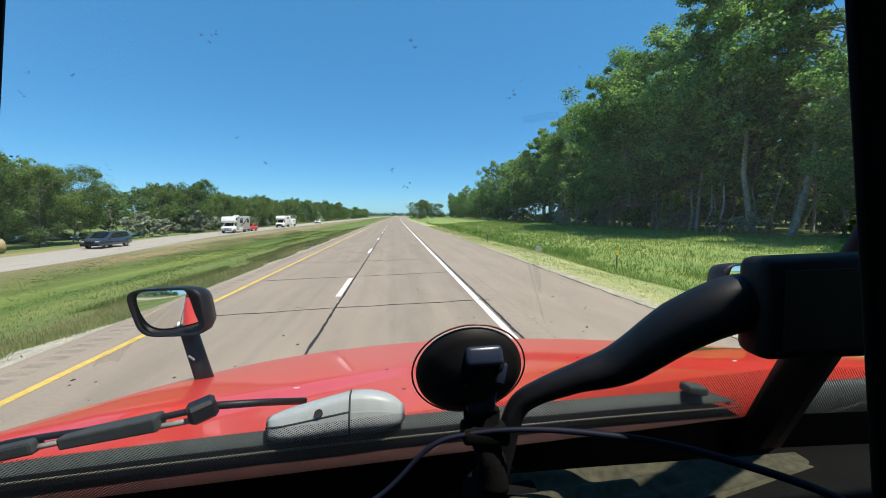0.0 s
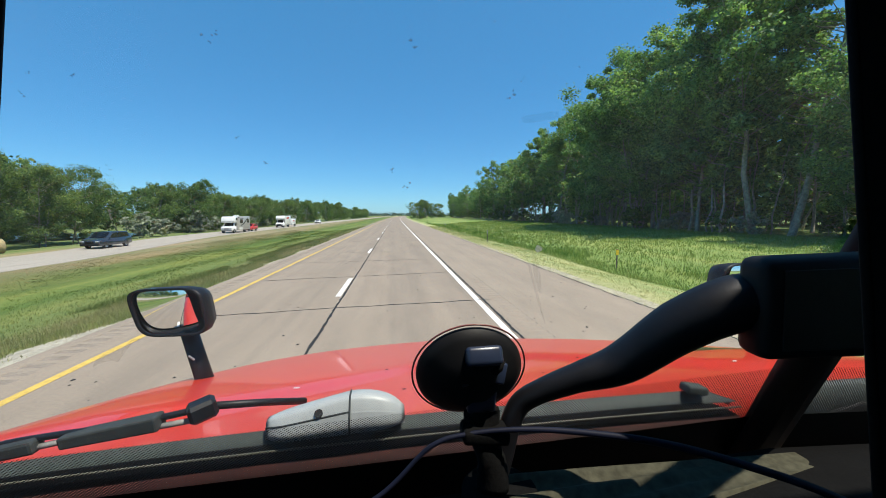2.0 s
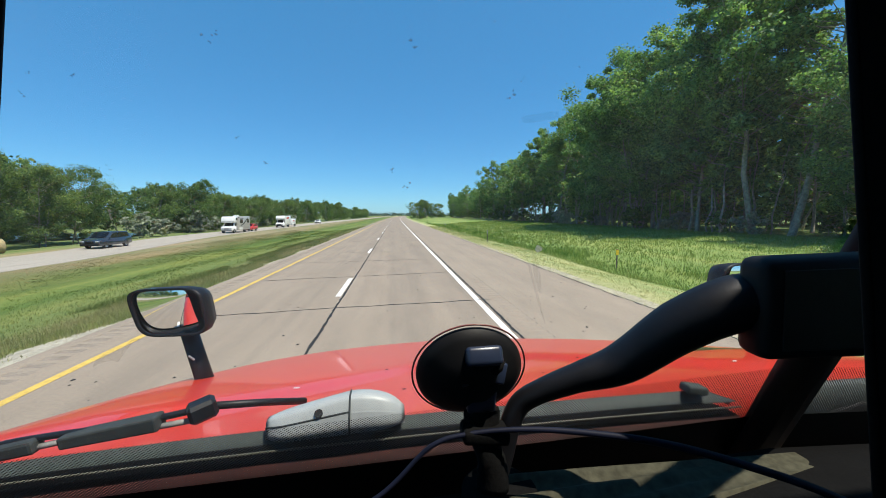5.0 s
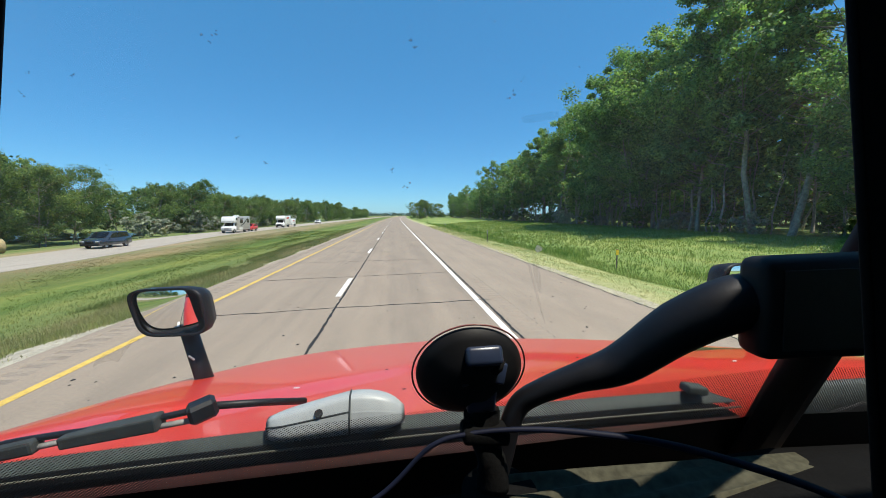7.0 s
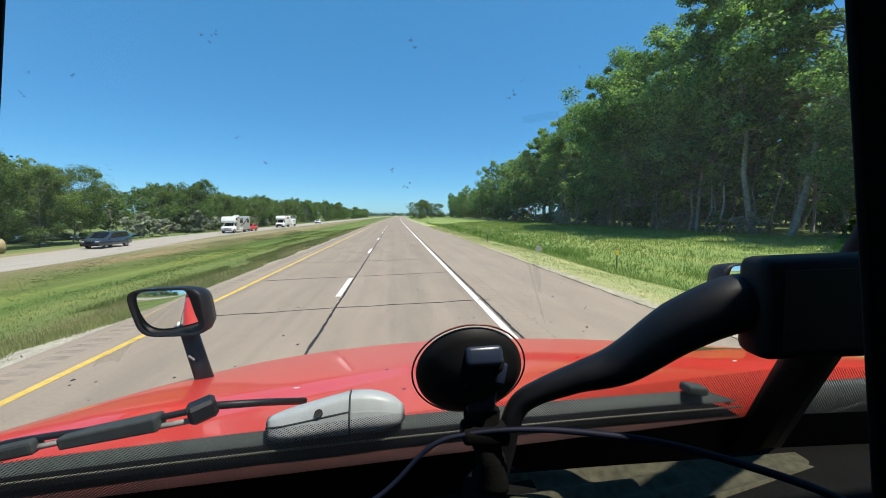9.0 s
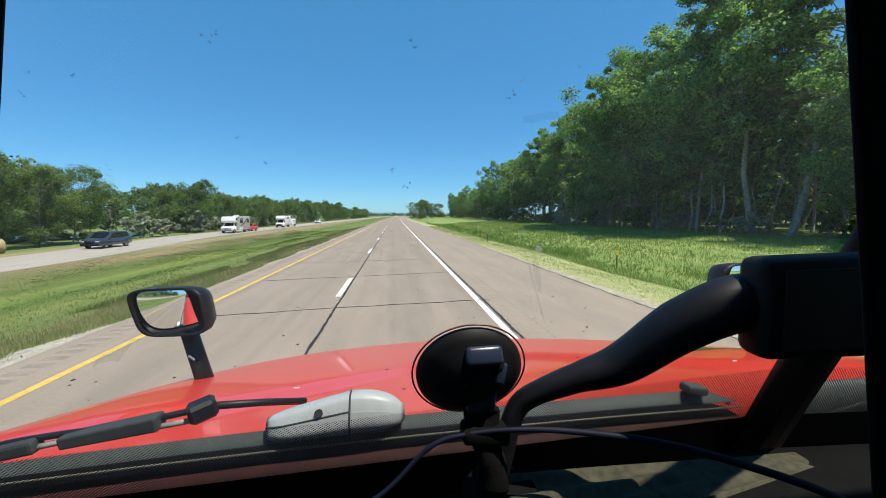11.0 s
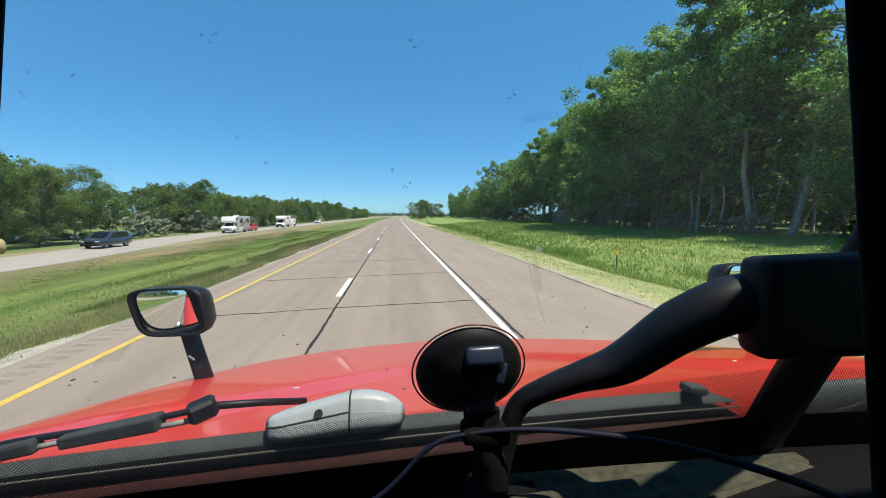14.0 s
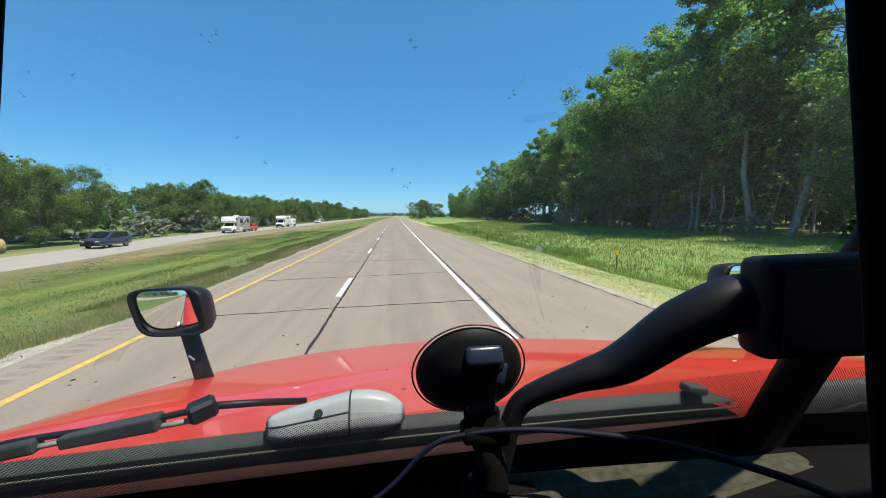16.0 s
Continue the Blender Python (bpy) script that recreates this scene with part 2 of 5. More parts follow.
M_FRIT = frit_material()
M_PRINT = plain("black_glass_print", (0.0025, 0.0022, 0.0022), 0.8, vary=0.2, scale=60, relief=0.0, spec=0.08)
M_BUG = film_material("dried_splat", (0.42, 0.42, 0.40), 0.38)
M_WHITEPAINT = plain("white_body_paint", (0.78, 0.78, 0.76), 0.3, vary=0.05, scale=3, relief=0.0, coat=0.6)
M_BEIGEPAINT = plain("grey_beige_siding", (0.42, 0.40, 0.37), 0.4, vary=0.06, scale=3, relief=0.0, coat=0.3)
M_DARKPAINT = plain("dark_blue_grey_paint", (0.025, 0.032, 0.045), 0.25, vary=0.1, scale=3, relief=0.0, coat=1.0)
M_WINDOW = plain("dark_vehicle_glass", (0.012, 0.014, 0.016), 0.06, vary=0.1, scale=3, relief=0.0)
M_TYRE = plain("tyre_rubber", (0.02, 0.02, 0.02), 0.9, vary=0.2, scale=40, relief=0.3)
M_LAMP = plain("clear_lamp_lens", (0.42, 0.42, 0.41), 0.15, vary=0.1, scale=30, relief=0.1)
M_TAILLAMP = plain("red_lamp_lens", (0.35, 0.01, 0.01), 0.2, vary=0.1, scale=30, relief=0.1)
M_MARKER = plain("yellow_marker_plastic", (0.75, 0.50, 0.02), 0.5, vary=0.08, scale=20)
M_POST = plain("weathered_post", (0.13, 0.11, 0.09), 0.9, vary=0.3, scale=20, relief=0.5)
M_HAY = plain("dry_hay", (0.36, 0.29, 0.15), 0.95, vary=0.35, scale=14, relief=0.8, dist=0.04)

# ---------------------------------------------------------------- mesh helpers


def obj(name, bm, mat, parent=None, smooth=False, label=""):
    me = bpy.data.meshes.new(name)
    bm.normal_update()
    bm.to_mesh(me)
    bm.free()
    me.materials.append(mat)
    if smooth:
        me.polygons.foreach_set("use_smooth", [True] * len(me.polygons))
    ob = new(name, me)
    if parent:
        ob.parent = parent
    if label:
        ob["label"] = label
    return ob


def part(name, bm, mat, parent, label="", smooth=False):
    return obj(name, bm, mat, parent, smooth, label)


def box(bm, lo, hi, bevel=0.0, segs=2, m=None):
    lo, hi = Vector(lo), Vector(hi)
    r = bmesh.ops.create_cube(bm, size=1.0)
    vs = r["verts"]
    for v in vs:
        v.co = Vector(((v.co.x + 0.5) * (hi.x - lo.x) + lo.x, (v.co.y + 0.5) * (hi.y - lo.y) + lo.y, (v.co.z + 0.5) * (hi.z - lo.z) + lo.z))
    if bevel:
        es = list({e for v in vs for e in v.link_edges})
        r = bmesh.ops.bevel(bm, geom=es, offset=bevel, segments=segs, profile=0.5, affect="EDGES")
        vs = [v for v in r["verts"]] + [v for v in vs if v.is_valid]
    if m is not None:
        for v in set(vs):
            v.co = m @ v.co
    return bm


def boxed(lo, hi, bevel=0.0, segs=2, m=None):
    return box(bmesh.new(), lo, hi, bevel, segs, m)


def tube(bm, pts, radii, sides=12, caps=True, flat=1.0):
    """A tapered tube through pts."""
    pts = [Vector(p) for p in pts]
    rings = []
    up = Vector((0, 0, 1))
    for i, p in enumerate(pts):
        d = (pts[min(i + 1, len(pts) - 1)] - pts[max(i - 1, 0)]).normalized()
        a = d.cross(up)
        if a.length < 1e-3:
            a = d.cross(Vector((0, 1, 0)))
        a.normalize()
        b = d.cross(a).normalized()
        r = radii[i] if isinstance(radii, (list, tuple)) else radii
        rings.append([bm.verts.new(p + (a * math.cos(t) + b * math.sin(t) * flat) * r) for t in (2 * math.pi * k / sides for k in range(sides))])
    for r0, r1 in zip(rings, rings[1:]):
        for k in range(sides):
            bm.faces.new((r0[k], r0[(k + 1) % sides], r1[(k + 1) % sides], r1[k]))
    if caps:
        bm.faces.new(rings[0][::-1])
        bm.faces.new(rings[-1])
    return bm


def spline(pts, n=8):
    """Catmull-Rom points through pts."""
    pts = [Vector(p) for p in pts]
    out = []
    for i in range(len(pts) - 1):
        p0, p1, p2, p3 = pts[max(i - 1, 0)], pts[i], pts[i + 1], pts[min(i + 2, len(pts) - 1)]
        for k in range(n):
            t = k / n
            out.append(0.5 * ((2 * p1) + (p2 - p0) * t + (2 * p0 - 5 * p1 + 4 * p2 - p3) * t * t + (3 * p1 - p0 - 3 * p2 + p3) * t ** 3))
    return out + [pts[-1]]


def grid_mesh(bm, rows):
    """Quads between rows of points."""
    vr = [[bm.verts.new(p) for p in r] for r in rows]
    for a, b in zip(vr, vr[1:]):
        for k in range(len(a) - 1):
            bm.faces.new((a[k], a[k + 1], b[k + 1], b[k]))
    return vr


def smoothstep(a, b, x):
    t = min(1, max(0, (x - a) / (b - a)))
    return t * t * (3 - 2 * t)


def thing(name, label, category, at=(0, 0, 0), group="", kind=""):
    e = new(name)
    e.location = at
    e.empty_display_size = 0.2
    return tagged(e, label, category, group, kind)

# ---------------------------------------------------------------- ground and roads


def bend(y):
    """The highway's sideways shift: straight at first, then a wide curve to the right."""
    return 0.5e-4 * max(0.0, y - 80.0) ** 2 if y < 420 else 5.78 + 0.034 * (y - 420)


PROFILE = [(-3000, -1.0), (-400, -1.2), (-80, -1.3), (-46, -1.45), (-42, -1.55), (-38.5, -1.22), (-24.0, -1.22), (-21.5, -1.4), (-16, -1.45), (-11, -1.0),
           (-7.2, -0.28), (-5.95, -0.06), (6.35, -0.06), (7.6, -0.11), (9.6, -0.22), (11.2, -0.62), (13.5, -0.90), (17, -0.6), (24, -0.05), (32, 0.25), (60, 0.3), (400, 0.2), (3000, 0)]


def height(x):
    for (x0, z0), (x1, z1) in zip(PROFILE, PROFILE[1:]):
        if x0 <= x <= x1:
            t = (x - x0) / (x1 - x0)
            return z0 + (z1 - z0) * t
    return 0.0


def lumps(x, y):
    if -5.9 < x < 6.3 or -39 < x < -24.5:
        return 0.0
    edge = min(abs(x + 5.9), abs(x - 6.3), abs(x + 39), abs(x + 24.5))
    return min(1, edge / 3) * 0.13 * noise.noise(Vector((x * 0.25, y * 0.12, 0.3)))


def ground_z(x, y):
    """Height of the ground at a distance x from the highway's line."""
    return height(x) + lumps(x, y)


YS = [-600, -300, -150, -90, -60, -40] + [-30 + 2.0 * k for k in range(76)] + [122 + 8 * k for k in range(40)] + [450, 520, 620, 760, 1000, 1500, 2500, 4000]
XS = sorted({p[0] for p in PROFILE} | {-60, -52, -34, -30, -19, -13.5, -9, -6.6, -3, 3, 6.9, 8.6, 11.5, 15, 20, 28, 40, 50, 90, 150, -120, -200, 800, -1000})
bm = bmesh.new()
grid_mesh(bm, [[(x + bend(y), y, ground_z(x, y)) for x in XS] for y in YS])
tagged(obj("ground", bm, M_GROUND, smooth=True), "rough mown grassland with dry straw patches along a highway", "ground", kind="structure")


def strip(name, x0, x1, y0, y1, z, mat, step=3.0, thick=0.0, left=None, parent=None):
    """A long band that follows the highway."""
    n = max(1, int((y1 - y0) / step))
    shift = left or bend
    bm = bmesh.new()
    rows = []
    for k in range(n + 1):
        y = y0 + (y1 - y0) * k / n
        s = shift(y)
        xs = [(x0 + s, z), (x1 + s, z)]
        if thick:
            xs = [(x0 + s - 0.02, z - thick)] + xs + [(x1 + s + 0.02, z - thick)]
        rows.append([(x, y, h) for x, h in xs])
    grid_mesh(bm, rows)
    return obj(name, bm, mat, parent)


road = tagged(strip("road", -5.05, 2.5, -250, 900, 0.0, M_ROAD, 4, 0.3), "worn grey-brown highway pavement with tar-sealed cracks", "road", kind="structure")
# groove floors a little darker than the shoulder around them
M_GROOVE = plain("darker_milled_groove", (0.258, 0.213, 0.168), 0.95, vary=0.3, scale=40, relief=0.4)


def grooved_shoulder(x0, x1, g0, g1, z, label, groove_mat, deep=1.0):
    """A paved shoulder with rumble grooves milled across it near the camera, plain farther on."""
    bm = bmesh.new()
    cols = [x0, g0, g0 + 0.01, g1 - 0.01, g1, x1]
    rows, dark, y = [], [], 1.0
    while y < 90:
        for d, h in ((0.0, 0.0), (0.12, 0.0), (0.15, 0.011), (0.21, 0.014), (0.27, 0.011)):
            rows.append([(x + bend(y), y + d, z - (h * deep if 2 <= i <= 3 else 0.0)) for i, x in enumerate(cols)])
            dark.append(h > 0.0)
        y += 0.30
    back = [[(x + bend(y2), y2, z) for x in cols] for y2 in (-250, -120, -40, 0.9)]
    ahead = [[(x + bend(y2), y2, z) for x in cols] for y2 in [rows[-1][0][1] + 0.05 + 5 * k for k in range(160)]]
    allrows = back + rows + ahead
    flags = [False] * len(back) + dark + [False] * len(ahead)
    vr = grid_mesh(bm, allrows)
    bm.faces.ensure_lookup_table()
    k = 0
    for i in range(len(allrows) - 1):
        for j in range(5):
            if flags[i] and j == 2:
                bm.faces[k].material_index = 1
            k += 1
    # outer kerb face down into the ground
    ob = obj("shoulder_pavement", bm, M_SHOULDER)
    ob.data.materials.append(groove_mat)
    tagged(ob, label, "shoulder", kind="structure")


grooved_shoulder(-6.02, -5.05, -5.78, -5.36, -0.003, "narrow paved inner shoulder with milled rumble grooves", M_GROOVE)
grooved_shoulder(2.5, 6.36, 2.66, 3.04, -0.003, "wide paved outer shoulder with milled rumble grooves", M_SHOULDER, 0.6)


def left_shift(y):
    return bend(y) - 5.5 * smoothstep(24, 72, y)


far_road = tagged(strip("far_road", -31.5, -24.2, -200, 900, -1.18, M_CONCRETE, 4, 0.3, left_shift), "pale concrete carriageway of the opposite direction", "road", kind="structure")
tagged(strip("yellow_line", -4.96, -4.82, -150, 700, 0.004, M_YELLOW, 3), "solid yellow edge line on the pavement", "road marking", kind="structure")
tagged(strip("white_line", 2.15, 2.30, -150, 700, 0.004, M_WHITE, 3), "solid white edge line on the pavement", "road marking", kind="structure")
for k in range(-4, 34):
    y = 10.7 + 12.19 * k
    tagged(strip("lane_dash", -1.73, -1.58, y, y + 3.05, 0.004, M_WHITE, 1.6), "white dashed lane mark beside the tarred joint", "road marking", "lane dashes", "structure")


def crack(x0, x1, y, skew, width, seed):
    rng = random.Random(seed)
    bm = bmesh.new()
    n = max(3, int((x1 - x0) / 0.25))
    rows, dy = [], 0.0
    for k in range(n + 1):
        x = x0 + (x1 - x0) * k / n
        dy = dy * 0.8 + rng.uniform(-0.03, 0.03)
        w = width * rng.uniform(0.6, 1.3) * (0.3 if k in (0, n) else 1)
        yy = y + skew * (x - x0) + dy
        rows.append([(x + bend(yy), yy - w / 2, 0.005), (x + bend(yy), yy + w / 2, 0.005)])
    grid_mesh(bm, rows)
    ob = part("tar_seam", bm, M_TAR, road)
    return ob


rng = random.Random(5)
for k in range(-3, 26):
    y = 8.85 + 4.8 * k + rng.uniform(-0.3, 0.3)
    style = rng.random()
    a, b = (-4.7, 2.2) if style < 0.45 else ((-4.7, -1.6) if style < 0.7 else ((-1.4, 5.6) if style < 0.85 else (-3.9, 0.4)))
    if k == 0:
        a, b = -4.7, 2.7
    crack(a, b, y, 0.16 + rng.uniform(-0.05, 0.07), 0.05, k + 40)


def seam_line(x, y0, y1, width, seed, wob):
    rng = random.Random(seed)
    bm = bmesh.new()
    rows, dx, y = [], 0.0, y0
    while y < y1:
        dx = dx * 0.35 + rng.uniform(-wob, wob)
        w = width * rng.uniform(0.5, 1.4)
        rows.append([(x + bend(y) + dx - w / 2, y, 0.007), (x + bend(y) + dx + w / 2, y, 0.007)])
        y += 0.14 if y < 40 else 1.2
    grid_mesh(bm, rows)
    part("tar_joint", bm, M_TAR, road)


seam_line(-1.52, -20, 260, 0.055, 3, 0.013)
seam_line(2.39, -20, 260, 0.055, 4, 0.012)
seam_line(6.37, -20, 120, 0.05, 9, 0.03)


def debris():
    """Small stones, grit and rubber crumbs lying on the pavement."""
    rs = random.Random(77)
    bm = bmesh.new()
    for _ in range(150):
        x, y = rs.uniform(-4.7, 6.0), 5 + 30 * rs.random() ** 1.6
        r = rs.uniform(0.010, 0.032)
        ring = []
        for j in range(6):
            t = 2 * math.pi * j / 6
            q = r * rs.uniform(0.6, 1.3)
            ring.append(bm.verts.new((x + q * math.cos(t), y + q * 1.4 * math.sin(t), 0.001)))
        tip = bm.verts.new((x, y, 0.004 + r * 0.45))
        for j in range(6):
            bm.faces.new((ring[j], ring[(j + 1) % 6], tip))
    tagged(obj("road_grit", bm, M_TAR), "scattered dark grit and rubber crumbs on the pavement", "grit", kind="stuff")


debris()


def gravel_edge(y):
    """How far the pale gravel spreads into the median, in tongues and bare spots."""
    return -6.08 - 1.5 * max(0.0, 0.10 + 1.5 * noise.noise(Vector((y * 0.33, 7.0, 2.0))) + 0.5 * noise.noise(Vector((y * 1.3, 3.0, 5.0))))


def soil(name, xs, mat, label, edge=None):
    """Bare trodden strip beside the pavement, lying on the ground sheet, with a ragged outer edge."""
    bm = bmesh.new()
    rows = []
    for y in [v for v in YS if -40 <= v <= 400]:
        row = []
        for i, x in enumerate(xs):
            if i == len(xs) - 1:
                x0 = xs[-2]
                x = edge(y) if edge else x0 + (x - x0) * max(0.05, 0.55 + 0.8 * noise.noise(Vector((y * 0.6, x, 2.0))))
                zz = ground_z(x0, y) + (ground_z(xs[-1], y) - ground_z(x0, y)) * (x - x0) / (xs[-1] - x0)
            else:
                zz = ground_z(x, y)
            row.append((x + bend(y), y, zz + 0.012))
        rows.append(row)
    grid_mesh(bm, rows)
    tagged(obj(name, bm, mat, smooth=True), label, "ground", kind="structure")


M_WATER = plain("still_pond_water", (0.05, 0.07, 0.08), 0.08, vary=0.2, scale=0.4, relief=0.05, dist=0.02)
bm = bmesh.new()
bm.faces.new([bm.verts.new((-54 + 8.5 * math.cos(t) * (1 + 0.15 * math.sin(3 * t)), 68 + 11 * math.sin(t), -1.16)) for t in (2 * math.pi * k / 36 for k in range(36))])
tagged(obj("pond", bm, M_WATER), "still grey-blue pond beyond the far road", "water", kind="structure")
M_SOIL = plain("dry_sandy_soil", (0.40, 0.36, 0.26), 0.95, vary=0.3, scale=9, relief=0.8, dist=0.03)
soil("verge_soil", [6.35, 6.6, 7.3], M_SOIL, "dry sandy strip with short straw beside the shoulder")
M_GRAVEL = plain("pale_limestone_gravel", (0.45, 0.41, 0.32), 0.95, vary=0.35, scale=14, relief=0.9, dist=0.03)
soil("median_soil", [-5.95, -6.06, -7.9], M_GRAVEL, "pale gravelly strip along the inner shoulder", gravel_edge)

# ---------------------------------------------------------------- the truck
CX = 0.42                              # the truck's middle
truck = thing("semi_truck", "red long-nosed semi truck seen from its dashboard", "truck", (CX, 1.0, 0))
truck_inv = Matrix.Translation((-CX, -1.0, 0))


def tpart(name, bm, mat, label="", smooth=False, parent=None):
    """A part of the truck, written in world metres."""
    base = parent or truck
    bmesh.ops.transform(bm, matrix=truck_inv, verts=bm.verts)
    return part(name, bm, mat, base, label, smooth)


def hood_half(y):
    if y < 1.3:
        return 1.19
    t = min(0.985, (y - 1.3) / 1.42)
    return 1.19 * math.sqrt(1 - t ** 2.5)


def hood_z(u, y):
    q = abs(u) / hood_half(y)
    ahead = y - (0.95 + 0.83 * (0.79 - abs(u)))       # past the V-shaped crease
    z = 1.903 - 0.28 * (y - 0.8) + 0.015 * smoothstep(-0.09, 0.09, ahead)
    z += 0.012 * smoothstep(0.6, 1.3, y) * math.cos(min(1, q) * math.pi / 2)
    z += 0.012 * smoothstep(0.6, 1.0, q) * (1 - smoothstep(1.0, 1.8, y))
    z -= 0.03 * max(0.0, y - 2.3) ** 2
    return z - 0.015 * q ** 10


bm = bmesh.new()
hy = [0.46 + 0.0575 * k for k in range(40)]
hu = [-1 + 2 * k / 60 for k in range(61)]
rows = []
for y in hy:
    hw = hood_half(y)
    r = [(CX - hw - 0.035, y, 0.75), (CX - hw - 0.03, y, hood_z(hw, y) - 0.30), (CX - hw - 0.018, y, hood_z(hw, y) - 0.05)]
    r += [(CX + hw * u, y, hood_z(hw * u, y)) for u in hu]
    r += [(CX + hw + 0.018, y, hood_z(hw, y) - 0.05), (CX + hw + 0.03, y, hood_z(hw, y) - 0.30), (CX + hw + 0.035, y, 0.75)]
    rows.append(r)
rows.append([(p[0] * 0.98 + CX * 0.02, p[1] + 0.04, min(p[2], 1.25)) for p in rows[-1]])
rows.append([(p[0], p[1], 0.6) for p in rows[-1]])
grid_mesh(bm, rows)
hood = tpart("hood", bm, M_RED, "glossy red hood with a raised middle panel", True)

# a few stone chips; the outermost pale two paint in hood reflections
M_FLECK = plain("chip_and_glint_pale", (0.62, 0.50, 0.46), 0.7, vary=0.2, scale=200)
for u, y, r in ((-0.703, 1.047, 0.006), (-0.455, 1.271, 0.004), (-0.401, 0.985, 0.004), (0.30, 1.35, 0.004), (0.05, 1.10, 0.003), (-0.25, 1.75, 0.006), (0.71, 1.063, 0.006)):
    bm = bmesh.new()
    bm.faces.new([bm.verts.new((CX + u + r * 1.5 * math.cos(t), y + r * math.sin(t) * (1 + 0.4 * math.cos(2 * t)), hood_z(u, y) + 0.002)) for t in (2 * math.pi * k / 7 for k in range(7))])
    tpart("paint_chip", bm, M_FLECK if r > 0.0045 else M_BLACK, "", False, hood)

# cowl: rubber gasket, bright bead and dull red apron, in steps down to the glass
# truck red with the apron's shade put into the colour
M_APRON = plain("shaded_red_paint", (0.105, 0.030, 0.022), 0.7, vary=0.3, scale=40, relief=0.2)
M_BEAD = plain("yellowed_bright_bead", (0.15, 0.145, 0.11), 0.5, vary=0.2, scale=60, relief=0.1)
COWL_X = [-0.77 + 1.262 * k / 60 for k in range(61)]


def cowl_band(y0, drop0, y1, drop1, y2, drop2, k):
    """A band along the cowl: its upper back edge, upper front edge and foot."""
    bm = bmesh.new()
    def top(x, d):                      # the rubber runs out in a thin tip
        tip = max(0.0, (x - 0.437) / 0.055) ** 1.5 if d < 0.02 else 0
        return 2.090 - d - 0.022 * tip - k * (x - 0.46) ** 2
    grid_mesh(bm, [[(x, y, top(x, d)) for x in COWL_X] for y, d in ((y0, drop0), (y1, drop1), (y2, drop2))])
    return bm


cowl = tpart("cowl", cowl_band(0.452, 0.040, 0.430, 0.044, 0.428, 0.20, 0.040), M_APRON, "red cowl apron, darkened for shade, below the windscreen", True)
tpart("cowl_gasket", cowl_band(0.468, 0.012, 0.462, 0.004, 0.452, 0.020, 0.038), M_TEAL, "faded teal-grey ribbed rubber gasket", True, cowl)
tpart("gasket_groove", cowl_band(0.453, 0.018, 0.452, 0.019, 0.450, 0.044, 0.036), M_BLACK, "black groove", True, cowl)
bm = tube(bmesh.new(), [(x, 0.447, 2.0645 - 0.032 * (x - 0.46) ** 2) for x in COWL_X], 0.0014, 6)
tpart("gasket_bead", bm, M_BEAD, "thin yellowed bead", True, cowl)
bm = boxed((-0.016, -0.010, -0.005), (0.016, 0.010, 0.007), 0.003, 2, pose(0.424, 0.458, 2.0895, 0, 10, 0))
tpart("gasket_clip", bm, M_TEAL, "", False, cowl)
END_X = [0.590 + 0.045 * k for k in range(9)]
bm = bmesh.new()
grid_mesh(bm, [[(x, y, z + dz * (x - 0.59)) for x in END_X] for y, z, dz in ((0.468, 2.080, 0.0), (0.460, 2.0885, 0.0), (0.450, 2.0835, 0.0), (0.448, 2.030, 0.21))])
tpart("gasket_corner", bm, M_TEAL, "faded teal-grey rubber corner", True, cowl)
bm = bmesh.new()
grid_mesh(bm, [[(x, y, z + dz * max(0, x - 0.59)) for x in [0.4925] + END_X] for y, z, dz in ((0.447, 2.036, 0.21), (0.440, 2.034, 0.21), (0.436, 1.88, 0.0))])
tpart("cowl_corner", bm, M_BLACK, "black cowl corner", True, cowl)


def glass_y(x, z):
    return 0.358 - 0.06 * abs(x - CX) - 0.38 * (z - 2.13)


for side in (-1, 1):
    bm = bmesh.new()
    grid_mesh(bm, [[(CX + side * u, glass_y(CX + side * u, z), z) for u in (0.02, 0.4, 0.8, 1.13)] for z in (2.03, 2.3, 2.6, 2.93)])
    bm.normal_update()
    for fc in bm.faces:
        if fc.normal.y > 0:
            fc.normal_flip()
    g = tpart("windscreen_pane", bm, M_GLASS, "dusty clear windscreen glass")
    g.visible_shadow = False
    # printed dots along the pane's foot
    bm = bmesh.new()
    uvl = bm.loops.layers.uv.new("UVMap")
    n = 24
    for k in range(n):
        us = [1.13 * (k + j) / n for j in (0, 1)]
        q = []
        for u, f in ((us[0], 0), (us[1], 0), (us[1], 1), (us[0], 1)):
            x = CX + side * u
            z = 2.173 - 0.026 * u - (0.071 - 0.026 * u) * f
            q.append((bm.verts.new((x, glass_y(x, z) - 0.003, z)), u, f))
        fc = bm.faces.new([v for v, _, _ in q])
        for lp, (_, u, f) in zip(fc.loops, q):
            lp[uvl].uv = (u, f)
    tpart("dotted_glass_band", bm, M_FRIT, "black ceramic dot band along the glass edge", parent=None)
    bm = bmesh.new()
    rows = []
    for f in (0, 1):
        rows.append([(CX + side * u, glass_y(CX + side * u, 2.102 - 0.075 * f) - 0.003, 2.102 - 0.075 * f) for u in (0.0, 0.5, 1.13)])
    grid_mesh(bm, rows)
    tpart("solid_glass_band", bm, M_PRINT)

